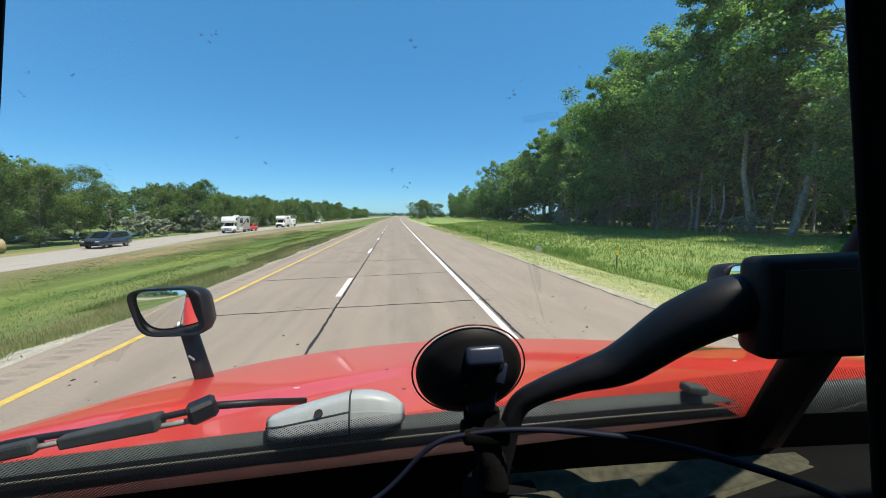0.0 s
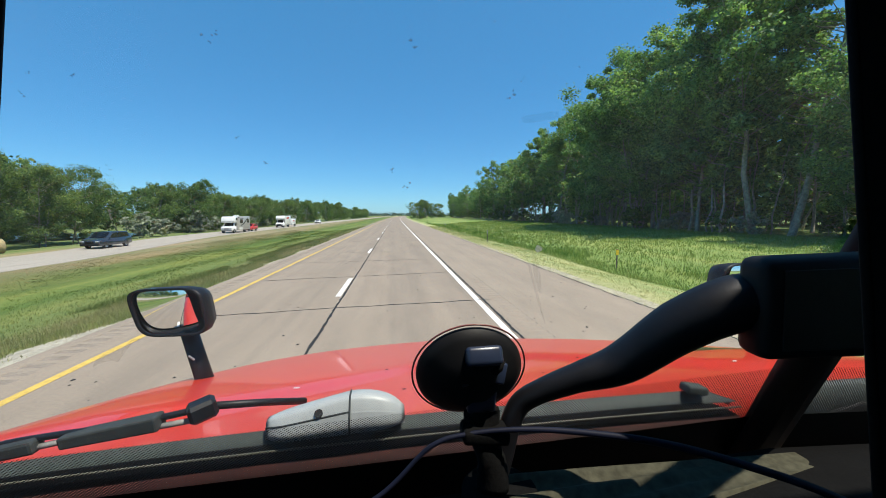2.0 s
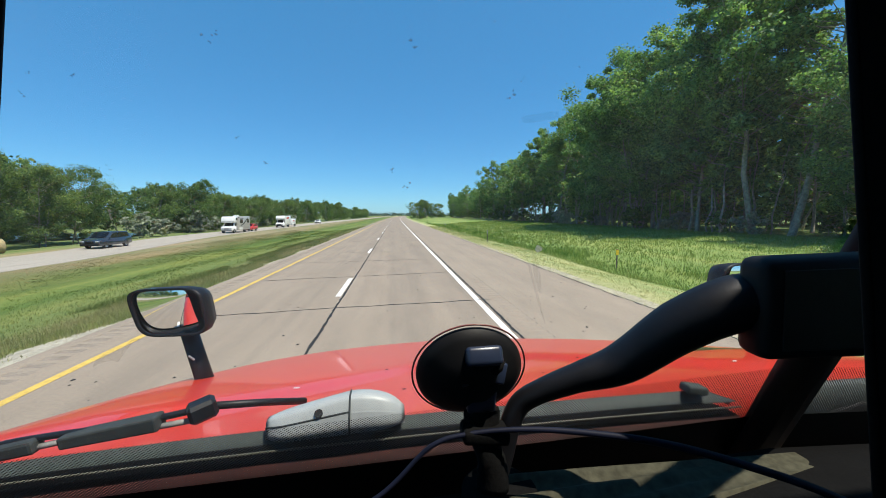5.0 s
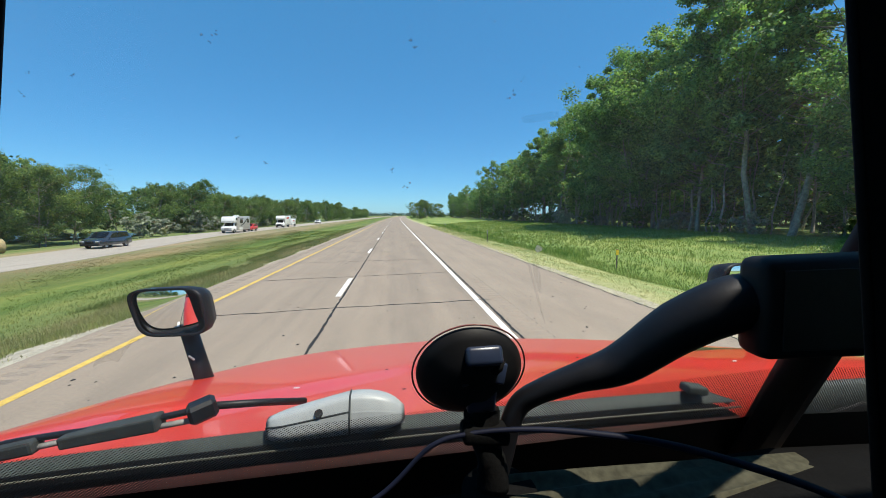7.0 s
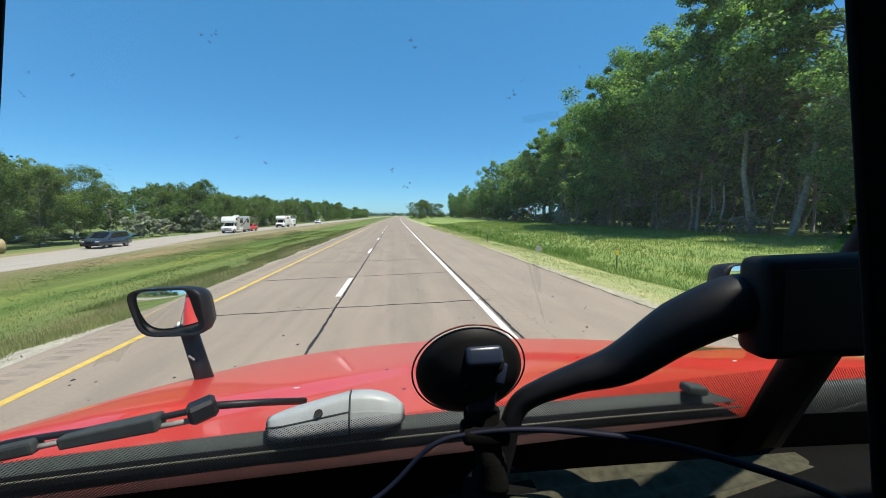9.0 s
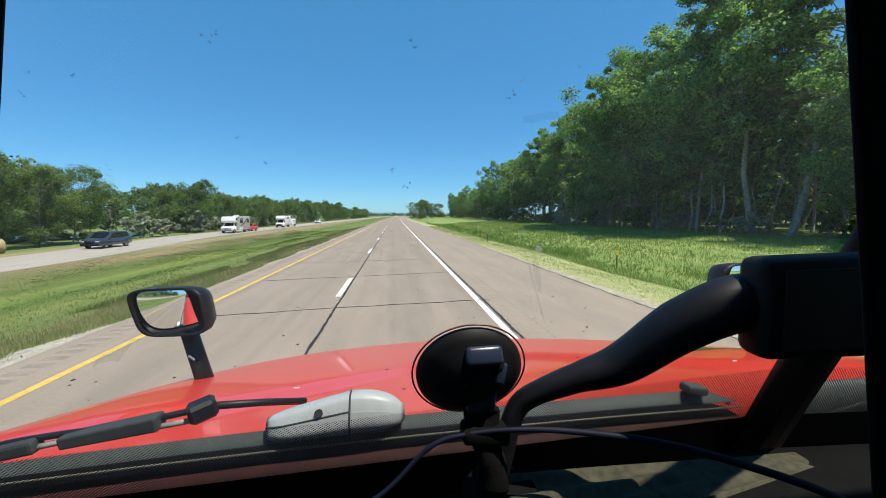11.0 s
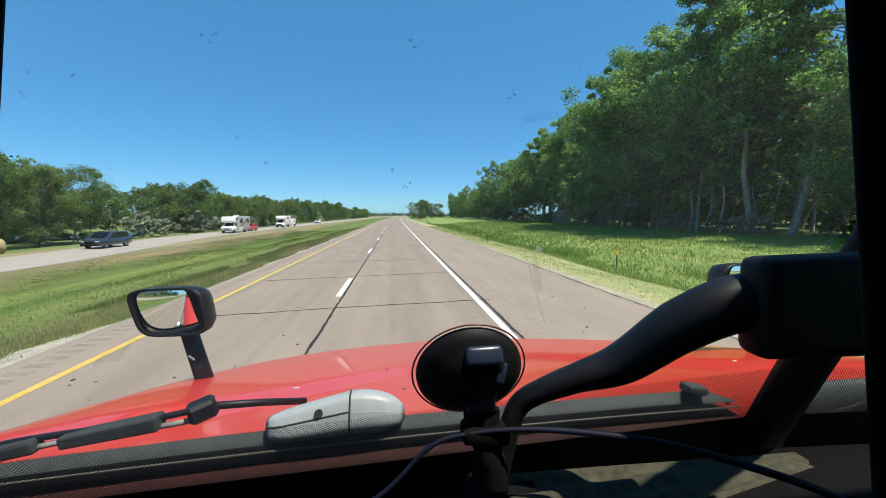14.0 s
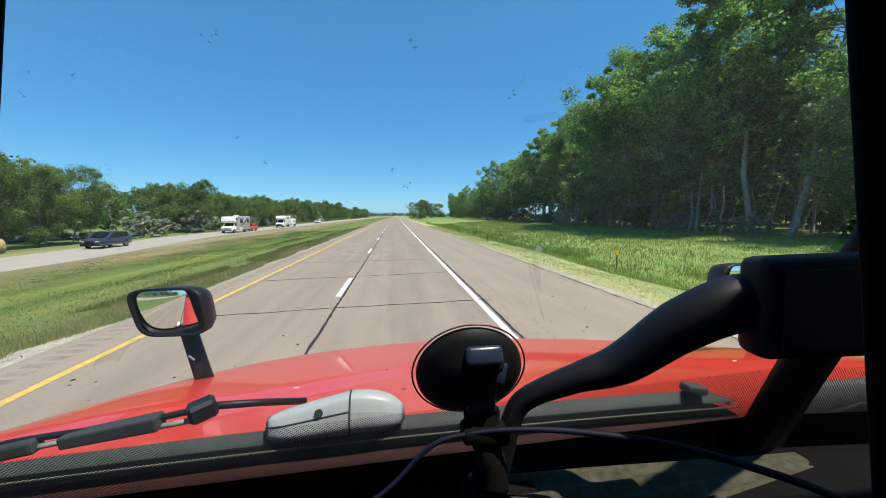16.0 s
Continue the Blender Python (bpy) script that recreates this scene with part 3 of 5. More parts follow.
# centre post of the two-piece windscreen, corner posts, roof, walls
bm = tube(bmesh.new(), [(CX + 0.022, glass_y(CX, z) - 0.006, z) for z in (2.03, 2.3, 2.6, 2.95)], 0.029, 12, True, 0.6)
tpart("windscreen_post", bm, M_BLACK, "black centre post between the windscreen panes", True)
for side in (-1, 1):
    bm = tube(bmesh.new(), [(CX + side * 1.16, glass_y(CX + side * 1.16, z), z) for z in (1.95, 2.3, 2.6, 2.97)], 0.055, 10)
    tpart("corner_post", bm, M_RED, "", True)
    bm = boxed((CX + side * 1.19 - 0.03, -1.5, 0.75), (CX + side * 1.19 + 0.03, 0.3, 2.06), 0.02)
    tpart("door_panel", bm, M_RED)
    bm = boxed((CX + side * 1.19 - 0.03, -1.5, 2.06), (CX + side * 1.19 + 0.03, -0.85, 2.94), 0.02)
    tpart("side_panel", bm, M_RED)
    bm = boxed((CX + side * 1.15 - 0.012, -1.5, 0.8), (CX + side * 1.15 + 0.004, 0.28, 2.03))
    tpart("door_lining", bm, M_DASH)
tpart("roof", boxed((CX - 1.22, -1.52, 2.94), (CX + 1.22, 0.06, 3.04), 0.03), M_RED)
tpart("roof_lining", boxed((CX - 1.18, -1.5, 2.915), (CX + 1.18, 0.03, 2.936)), M_DASH)
tpart("rear_wall", boxed((CX - 1.22, -1.56, 0.75), (CX + 1.22, -1.5, 2.98), 0.02), M_RED)
tpart("rear_lining", boxed((CX - 1.16, -1.49, 0.8), (CX + 1.16, -1.47, 2.91)), M_DASH)
tpart("cab_floor", boxed((CX - 1.2, -1.5, 0.72), (CX + 1.2, 0.35, 0.80)), M_DASH)
tpart("chassis", boxed((CX - 0.45, -2.6, 0.5), (CX + 0.45, 2.5, 0.7), 0.02), M_BLACK)


def wheel(parent, x, y, z, r, w, mats=(M_TYRE, M_STEEL), inv=None):
    bm = bmesh.new()
    prof = [(0.62 * r, w * 0.42), (0.93 * r, w * 0.5), (r, w * 0.36), (r, -w * 0.36), (0.93 * r, -w * 0.5), (0.62 * r, -w * 0.42), (0.62 * r, w * 0.42)]
    n = 28
    grid_mesh(bm, [[(x + d, y + q * math.cos(t), z + q * math.sin(t)) for q, d in prof] for t in (2 * math.pi * k / n for k in range(n + 1))])
    if inv is not None:
        bmesh.ops.transform(bm, matrix=inv, verts=bm.verts)
    wh = part("wheel", bm, mats[0], parent, "", True)
    bm = bmesh.new()
    s = 1 if x > 0 else -1
    prof = [(0.66 * r, 0.40 * w), (0.60 * r, 0.38 * w), (0.52 * r, 0.2 * w), (0.30 * r, 0.14 * w), (0.18 * r, 0.36 * w), (0.001, 0.38 * w)]
    for sd in (1, -1):
        grid_mesh(bm, [[(x + d * sd, y + q * math.cos(t), z + q * math.sin(t)) for q, d in prof] for t in (2 * math.pi * k / n for k in range(n + 1))])
    if inv is not None:
        bmesh.ops.transform(bm, matrix=inv, verts=bm.verts)
    part("rim", bm, mats[1], wh, "", True)
    return wh


for side in (-1, 1):
    for y in (1.75, -2.0):
        wheel(truck, CX + side * 0.98, y, 0.52, 0.52, 0.30, inv=truck_inv)

# hood mirrors on slanted stalks


def hood_mirror(mx, side, lift=0.0, lean=0.098):
    c = Vector((mx + 0.005 * side, 1.33, 2.012 + lift))
    turn = pose(c.x, c.y, c.z, 0, 2.0 * side, 6 * side)
    bm = bmesh.new()
    n = 40
    rings = []
    for s, d in ((0.90, -0.006), (0.985, -0.014), (1.0, 0.0), (0.99, 0.03), (0.86, 0.075), (0.5, 0.10), (0.02, 0.105)):
        ring = []
        for k in range(n):
            t = 2 * math.pi * k / n
            ct, st = math.cos(t), math.sin(t)
            px = 0.121 * s * math.copysign(abs(ct) ** 0.42, ct)
            pz = 0.083 * s * math.copysign(abs(st) ** 0.45, st)
            px += pz * side * (0.24 if px * side > 0 else 0.12)
            ring.append(turn @ Vector((px, d, pz)))
        rings.append(ring + [ring[0]])
    grid_mesh(bm, rings)
    bmesh.ops.remove_doubles(bm, verts=bm.verts, dist=1e-5)
    mir = tpart("hood_mirror", bm, M_SATIN, "black rounded hood mirror with a reflecting face", True)
    # convex glass that looks back along the truck's side
    aim = pose(c.x + 0.020 * side, c.y + 0.002, c.z, 4.5, 0, -0.6 * side)
    bm = bmesh.new()
    rows = []
    for i in range(15):
        row = []
        for j in range(21):
            a, b = -1 + 2 * j / 20, -1 + 2 * i / 14
            l = (abs(a) ** 5 + abs(b) ** 5) ** 0.2
            f = max(abs(a), abs(b)) / l if l > 0 else 1
            px, pz = a * f * 0.086, b * f * 0.081
            px += 0.20 * pz * side
            row.append(aim @ Vector((px, (px ** 2 + pz ** 2) * 1.5, pz)))
        rows.append(row)
    grid_mesh(bm, rows)
    tpart("mirror_glass", bm, M_MIRROR, "convex mirror glass", True, mir)
    bm = bmesh.new()
    top, foot = Vector((mx - 0.028 * side, 1.370, 1.934 + lift)), Vector((mx + lean, 1.345, 1.70))
    tube(bm, [top, (top + foot) / 2, foot], [0.033, 0.034, 0.036], 12, True, 0.5)
    tpart("mirror_stalk", bm, M_SATIN, "", True, mir)
    bm = boxed((-0.012, -0.003, -0.003), (0.012, 0.003, 0.003), 0.001, 1, pose(mx + lean * 0.55, 1.326, 1.85 + lift, 0, 42, 0))
    tpart("stalk_badge", bm, M_STEEL, "small bright badge", False, mir)


hood_mirror(-0.755, -1)
hood_mirror(1.425, 1, 0.045, 0.14)

# wiper lying along the foot of the windscreen
wy = 0.50
M_DULL = plain("grey_oxidised_metal", (0.30, 0.295, 0.28), 0.65, metal=0.2, vary=0.3, scale=80, relief=0.3)
bm = tube(bmesh.new(), spline([(-0.62, wy, 2.026), (-0.50, wy, 2.053), (-0.446, wy, 2.0610), (-0.36, wy, 2.0690), (-0.30, wy, 2.0780), (-0.258, wy + 0.004, 2.0840)], 5), 0.0052, 10, True, 0.8)
wiper = tpart("wiper", bm, M_SATIN, "black wiper arm with rubber sleeves", True)
for a, b in (((-0.462, wy - 0.004, 2.0485), (-0.405, wy - 0.004, 2.0585)), ((-0.316, wy - 0.004, 2.0660), (-0.263, wy - 0.003, 2.0725))):
    bm = tube(bmesh.new(), [a, b], 0.0046, 10, True, 0.8)
    tpart("wiper_channel", bm, M_DULL, "bare grey metal channel", True, wiper)
bm = boxed((-0.057, -0.011, -0.0088), (0.057, 0.011, 0.0088), 0.0028, 2, pose(-0.3595, wy - 0.005, 2.0665, 0, -8.0, 0))
for vtx in bm.verts:                    # a little thicker towards the knuckle
    vtx.co.z += 0.03 * (vtx.co.x + 0.3595) * (1 if vtx.co.z > 2.0665 + 0.14 * (vtx.co.x + 0.3595) else -0.2)
tpart("wiper_sleeve", bm, M_GREYRUB, "weathered grey rubber sleeve", False, wiper)
bm = boxed((-0.0165, -0.013, -0.011), (0.0165, 0.013, 0.014), 0.0045, 1, pose(-0.2545, wy, 2.083, 0, -12, 30))
tpart("wiper_knuckle", bm, M_SATIN, "black rubber knuckle", False, wiper)
bm = boxed((-0.13, -0.010, -0.0095), (0.026, 0.010, 0.0085), 0.004, 2, pose(-0.470, wy - 0.005, 2.0515, 0, -9.5, 0))
tpart("wiper_end_cap", bm, M_GREYRUB, "weathered grey rubber end cap", False, wiper)
bm = bmesh.new()
tube(bm, [(-0.25, wy + 0.005, 2.086), (-0.195, wy + 0.05, 2.064), (-0.150, wy + 0.10, 2.037)], 0.0055, 8, True, 1.0)
tpart("wiper_blade", bm, M_SATIN, "thin black blade", True, wiper)
# streamlined pod on the cowl
POD_S = [k / 28 for k in range(29)]
POD_K = 0.828


def pod_ring(s, grow=1.0):
    x = -0.195 + 0.206 * s
    if s < 0.6:
        h = 0.026 + 0.027 * (s / 0.6) ** 0.8
    else:
        h = 0.053 * math.sqrt(max(0.12, 1 - ((s - 0.6) / 0.42) ** 2.2))
    w = 0.017 * math.sqrt(max(0.30, 1 - abs(2 * s - 1.0) ** 6))
    zb = 2.008 + 0.012 * s
    h *= 0.95
    pts = [(-1.64 * w, 0.0), (-1.42 * w, 0.30 * h), (-1.20 * w, 0.56 * h), (-1.14 * w, 0.60 * h), (-0.80 * w, 0.88 * h), (-0.50 * w, 0.98 * h), (0, h), (0.62 * w, 0.985 * h), (0.86 * w, 0.90 * h), (w, 0.56 * h), (w, -0.01)]
    return [(x * POD_K, (0.56 + a * grow) * POD_K, 2.34 + (zb + b * grow - 2.34) * POD_K) for a, b in pts]


bm = bmesh.new()
rows = grid_mesh(bm, [pod_ring(s) for s in POD_S])
for a, b in zip(rows, rows[1:]):
    for j in (2, 3, 8, 9):
        e = bm.edges.get((a[j], b[j]))
        if e:
            e.smooth = False
bmesh.ops.holes_fill(bm, edges=[e for e in bm.edges if e.is_boundary], sides=0)
pod = tpart("antenna_pod", bm, M_SILVER, "silver-grey streamlined plastic pod", True)
r = pod_ring(0.38)
hole = (Vector(r[3]) + Vector(r[4])) / 2
out = Vector((0, -0.75, 0.65)).normalized()
tpart("pod_screw", tube(bmesh.new(), [hole - out * 0.005, hole + out * 0.0022], 0.0050, 20), M_BLACK, "dark screw hole", False, pod)
bm = bmesh.new()
tube(bm, pod_ring(0.60, 1.005), 0.0012, 6)
tpart("pod_seam", bm, M_GREYRUB, "", True, pod)
bm = bmesh.new()
tube(bm, [pod_ring(k / 20 * 0.6)[3] for k in range(21)], 0.0011, 6)
tpart("pod_crease", bm, M_GREYRUB, "", True, pod)

# dashboard
bm = bmesh.new()
rows = []
for d, z in ((0.02, 2.03), (0.0, 2.075), (-0.03, 2.082), (-0.16, 2.085), (-0.34, 2.07), (-0.42, 2.02), (-0.43, 1.5)):
    rows.append([(CX + u, 0.345 - 0.06 * abs(u) + d, z) for u in [-1.13 + 2.26 * k / 20 for k in range(21)]])
grid_mesh(bm, rows)
tpart("dashboard", bm, M_DASH, "black matt dashboard top", True)
# paler ribbed sheet cut to the outline of the dashboard's sun patch
bm = bmesh.new()
rows = []
for i in range(25):
    v = i / 24
    row = []
    for j in range(31):
        u = j / 30
        x = 0.085 + 0.345 * u
        y = 0.318 + 0.010 * u - (0.085 - 0.060 * u) * v
        z = 2.094 + 0.004 * math.sin(v * 19 + 2.5 * u) * (1 - u) - 0.012 * u - 0.02 * (v > 0.98)
        if i == 0 or j == 0:
            z = 2.08
        row.append((x, y, z))
    rows.append(row)
grid_mesh(bm, rows)
tpart("dash_tray", bm, M_TAN, "dusty ribbed grey-green panel shaped as a sun patch on the dash", True)

# dried insect marks and smears on the glass
SPOTS = [(-0.189, 2.400, 3.5), (-0.182, 2.411, 2.0), (-0.162, 2.411, 2.6), (-0.098, 2.433, 2.2), (-0.092, 2.434, 2.2), (-0.095, 2.430, 1.6), (0.011, 2.437, 4.0), (-0.090, 2.385, 2.2), (-0.078, 2.372, 2.4), (-0.003, 2.368, 3.6), (0.008, 2.360, 4.0), (0.006, 2.357, 2.0), (0.018, 2.373, 1.4), (-0.162, 2.367, 2.4), (0.058, 2.451, 1.6), (0.080, 2.423, 2.4), (0.072, 2.413, 3.0), (0.075, 2.416, 3.2), (0.116, 2.432, 1.6), (0.117, 2.414, 1.5), (0.194, 2.469, 3.0), (0.213, 2.446, 2.8), (0.312, 2.441, 2.2), (-0.201, 2.366, 3.4), (-0.055, 2.404, 1.6), (0.108, 2.301, 3.2), (0.116, 2.304, 2.6)]
splat_rng = random.Random(8)
for x, z, mm in SPOTS:
    bm = bmesh.new()
    for k in range(3):
        cx, cz = x + splat_rng.gauss(0, 0.0003 * mm), z + splat_rng.gauss(0, 0.00028 * mm)
        r = 0.00016 * mm * splat_rng.uniform(0.5, 1.3)
        ring = []
        for j in range(9):
            t = 2 * math.pi * j / 9
            q = r * splat_rng.uniform(0.6, 1.5)
            px, pz = cx + q * math.cos(t) * 1.4, cz + q * math.sin(t)
            ring.append(bm.verts.new((px, glass_y(px, pz) + 0.0015 + 0.0002 * k, pz)))
        bm.faces.new(ring)
    tpart("insect_mark", bm, M_BUG, "")

M_SMEAR = film_material("dusty_smear", (0.5, 0.5, 0.47), 0.085)
for x0, z0, x1, z1, w in ((0.2121, 2.4721, 0.2164, 2.4652, 0.0025), (0.1915, 2.4208, 0.1942, 2.4142, 0.0022), (0.0992, 2.3123, 0.1284, 2.2453, 0.0030), (0.1052, 2.3144, 0.1185, 2.2755, 0.0060), (-0.1375, 2.3409, -0.1312, 2.3268, 0.0045), (0.0867, 2.4000, 0.1045, 2.4073, 0.0220)):
    bm = bmesh.new()
    rows = []
    for k in range(9):
        f = k / 8
        x, z = x0 + (x1 - x0) * f, z0 + (z1 - z0) * f
        q = w * math.sin(math.pi * (0.08 + 0.84 * f)) * splat_rng.uniform(0.8, 1.2)
        rows.append([(x - q / 2, glass_y(x, z) + 0.0022, z), (x + q / 2, glass_y(x, z) + 0.0022, z)])
    grid_mesh(bm, rows)
    tpart("glass_smear", bm, M_SMEAR, "")

M_MUD = film_material("brown_road_spray", (0.30, 0.20, 0.11), 0.16)
bm = bmesh.new()
rows = []
for k in range(9):
    f = k / 8
    x, z = -0.2152 + 0.0355 * f, 2.2320 + 0.0200 * f + 0.002 * math.sin(9 * f)
    q = 0.0075 * math.sin(math.pi * (0.06 + 0.88 * f)) * splat_rng.uniform(0.6, 1.3)
    rows.append([(x, glass_y(x, z) + 0.0022, z - q / 2), (x, glass_y(x, z) + 0.0022, z + q / 2)])
grid_mesh(bm, rows)
tpart("glass_smear", bm, M_MUD, "faint brown spray mark")
M_SPLAT = film_material("chalky_splat", (0.70, 0.70, 0.66), 0.55)
bm = bmesh.new()
bm.faces.new([bm.verts.new((0.1100 + 0.0030 * math.cos(t), glass_y(0.1100, 2.3139) + 0.0016, 2.3139 + 0.0026 * math.sin(t) * (1 + 0.25 * math.cos(3 * t)))) for t in (2 * math.pi * k / 16 for k in range(16))])
tpart("insect_mark", bm, M_SPLAT, "chalky white splat")

# ---------------------------------------------------------------- holder, device, cable
gn = Vector((0, -1, -0.38)).normalized()            # the glass looks inwards and down
gu = Vector((0, -0.38, 1)).normalized()
gx = Vector((1, 0, 0))
cup_at = Vector((0.0622, glass_y(0.0622, 2.2055) - 0.004, 2.2055))


def on_glass(a, b, d):
    return cup_at + gx * a + gu * b + gn * d


mount = thing("suction_mount", "black suction-cup holder with a bent arm stuck to the windscreen", "phone mount", cup_at)
m_inv = Matrix.Translation(-cup_at)


def mpart(name, bm, mat, label="", smooth=True, parent=None):
    bmesh.ops.transform(bm, matrix=m_inv, verts=bm.verts)
    return part(name, bm, mat, parent or mount, label, smooth)


M_RIM = plain("clear_reddish_cup_lip", (0.20, 0.07, 0.06), 0.3, vary=0.2, scale=40)
bm = bmesh.new()
n = 48
grid_mesh(bm, [[on_glass(r * math.cos(2 * math.pi * k / n), r * math.sin(2 * math.pi * k / n), d) for k in range(n + 1)] for r, d in ((0.0464, 0.0), (0.0458, 0.004), (0.040, 0.009), (0.028, 0.016), (0.018, 0.022), (0.0005, 0.023))])
bmesh.ops.remove_doubles(bm, verts=bm.verts, dist=1e-5)
mpart("suction_cup", bm, M_BLACK, "black rubber suction cup")
bm = bmesh.new()
tube(bm, [on_glass(0.0495 * math.cos(2 * math.pi * k / n), 0.0495 * math.sin(2 * math.pi * k / n), 0.001) for k in range(n + 1)], 0.0008, 8, False)
mpart("cup_lip", bm, M_RIM, "thin reddish clear lip")
# the sky's bluish glint on lever and clamp is put into this colour
M_LEVER = plain("sky_tinted_black_gloss", (0.018, 0.026, 0.05), 0.3, vary=0.1, scale=30)
bm = boxed((-0.0155, -0.010, -0.007), (0.0155, 0.010, 0.009), 0.004, 3, pose(0.0695, 0.284, 2.224, -24, 0, 3))
lever = mpart("cup_lever", bm, M_LEVER, "glossy black locking lever with the sky's blue in its colour")
for sx in (-1, 1):
    bm = boxed((-0.004, -0.006, -0.012), (0.004, 0.006, 0.006), 0.002, 2, pose(0.0695 + sx * 0.0165, 0.288, 2.212, -10, sx * 14, 0))
    mpart("lever_ear", bm, M_LEVER, "", True, lever)
bm = boxed((-0.0125, -0.006, -0.024), (0.0125, 0.006, 0.016), 0.003, 2, pose(0.0710, 0.292, 2.196, 12, 0, 0))
mpart("clamp_body", bm, M_LEVER, "satin black clamp body")
bm = bmesh.new()
tube(bm, spline([(0.072, 0.290, 2.220), (0.074, 0.297, 2.203), (0.075, 0.304, 2.181), (0.074, 0.304, 2.168), (0.074, 0.298, 2.150), (0.080, 0.291, 2.130), (0.080, 0.288, 2.105)], 4), [0.018] * 5 + [0.014, 0.012, 0.011, 0.011, 0.012] + [0.016] * 6 + [0.014] * 9, 12, True, 0.7)
mpart("mount_stem", bm, M_DASH, "black plastic stem")
bm = boxed((-0.020, -0.012, -0.006), (0.020, 0.012, 0.006), 0.003, 2, pose(0.074, 0.293, 2.154, 0, 5, 0))
mpart("stem_collar", bm, M_DASH)
bm = bmesh.new()
path = spline([(0.086, 0.300, 2.085), (0.088, 0.301, 2.103), (0.094, 0.302, 2.128), (0.100, 0.304, 2.151), (0.109, 0.304, 2.171), (0.126, 0.298, 2.185), (0.154, 0.289, 2.1995), (0.188, 0.278, 2.2155), (0.221, 0.257, 2.2525), (0.251, 0.240, 2.274), (0.285, 0.238, 2.276)], 6)
ARM_R = [0.0095, 0.0095, 0.0095, 0.0095, 0.0096, 0.0102, 0.0122, 0.0168, 0.0202, 0.0212, 0.0212]
rad = []
for k in range(len(path)):
    f = k / (len(path) - 1) * (len(ARM_R) - 1)
    i = min(len(ARM_R) - 2, int(f))
    rad.append(ARM_R[i] + (ARM_R[i + 1] - ARM_R[i]) * (f - i))
tube(bm, path, rad, 16)
mpart("bent_arm", bm, M_SATIN, "thick satin-black bent arm")
bm = tube(bmesh.new(), [(0.090, 0.300, 2.070), (0.090, 0.300, 2.094)], 0.034, 24)
mpart("mount_foot", bm, M_DASH)

device = thing("dash_device", "plain black box-shaped device on the holder's arm", "device", (0.315, 0.235, 2.24))
d_inv = Matrix.Translation((-0.315, -0.235, -2.24))
bm = boxed((-0.062, -0.014, -0.038), (0.062, 0.014, 0.034), 0.008, 3, pose(0.3115, 0.219, 2.279, 0, -2.5, -8))
bmesh.ops.transform(bm, matrix=d_inv, verts=bm.verts)
part("device_case", bm, M_BLACK, device, "", True)
bm = boxed((-0.050, -0.0148, -0.030), (0.056, -0.0135, 0.026), 0.0006, 1, pose(0.3115, 0.219, 2.279, 0, -2.5, -8))
bmesh.ops.transform(bm, matrix=d_inv, verts=bm.verts)
part("back_cover", bm, M_BLACK, device, "flat matt back cover")
bm = tube(bmesh.new(), [(0.285, 0.240, 2.276), (0.300, 0.231, 2.277)], 0.014, 16)
bmesh.ops.transform(bm, matrix=d_inv, verts=bm.verts)
part("socket", bm, M_SATIN, device)

path = spline([(-0.10, 0.262, 2.088), (-0.018, 0.275, 2.117), (0.026, 0.283, 2.151), (0.059, 0.284, 2.159), (0.105, 0.278, 2.163), (0.158, 0.267, 2.162), (0.219, 0.248, 2.158), (0.297, 0.226, 2.139), (0.36, 0.205, 2.118), (0.45, 0.17, 2.105)], 8)
bm = tube(bmesh.new(), path, [0.0020 + 0.0011 * smoothstep(0.02, 0.25, p[0]) for p in path], 10)
tagged(obj("power_cable", bm, M_NAVY, smooth=True), "thin navy-black power cable draped over the dashboard", "cable")

# dark shade panels beside the lens
shade = thing("lens_shade", "black side flaps of a lens shade, the left one added for vignetting", "shade", (0.2, 0.05, 2.3))
s_inv = Matrix.Translation((-0.2, -0.05, -2.3))


def flap(top, foot, out):
    bm = bmesh.new()
    top, foot, out = Vector(top), Vector(foot), Vector(out)
    rows = []
    for k in range(9):
        t = k / 8
        e = top.lerp(foot, t)
        rows.append([e, e + out * 0.1, e + out, e + out + Vector((0, -0.004, 0)), e + out * 0.1 + Vector((0, -0.004, 0)), e + Vector((0, -0.001, 0))])
    grid_mesh(bm, rows)
    bmesh.ops.transform(bm, matrix=s_inv, verts=bm.verts)
    part("shade_flap", bm, M_DASH, shade, "", True)
    bm = tube(bmesh.new(), [top, top.lerp(foot, 0.5), foot], 0.0016, 8)
    bmesh.ops.transform(bm, matrix=s_inv, verts=bm.verts)
    part("edge_trim", bm, M_DASH, shade, "rounded black edge", True)


flap((0.1618, 0.120, 2.4285), (0.1724, 0.101, 2.2244), (0.06, -0.02, 0))
# left flap added to stand in for the vignette's dark edge
flap((-0.0883, 0.100, 2.3932), (-0.0985, 0.100, 2.3213), (-0.06, -0.02, 0))

# ---------------------------------------------------------------- trees


def raw_mesh(name, verts, faces, mat, parent=None, smooth=False):
    """A mesh from numpy arrays of triangles or quads."""
    me = bpy.data.meshes.new(name)
    me.vertices.add(len(verts))
    me.vertices.foreach_set("co", np.asarray(verts, dtype=np.float32).ravel())
    k = faces.shape[1]
    me.loops.add(faces.size)
    me.loops.foreach_set("vertex_index", faces.astype(np.int32).ravel())
    me.polygons.add(len(faces))
    me.polygons.foreach_set("loop_start", np.arange(0, faces.size, k, dtype=np.int32))
    me.update(calc_edges=True)
    me.materials.append(mat)
    ob = new(name, me)
    if parent:
        ob.parent = parent
    return ob


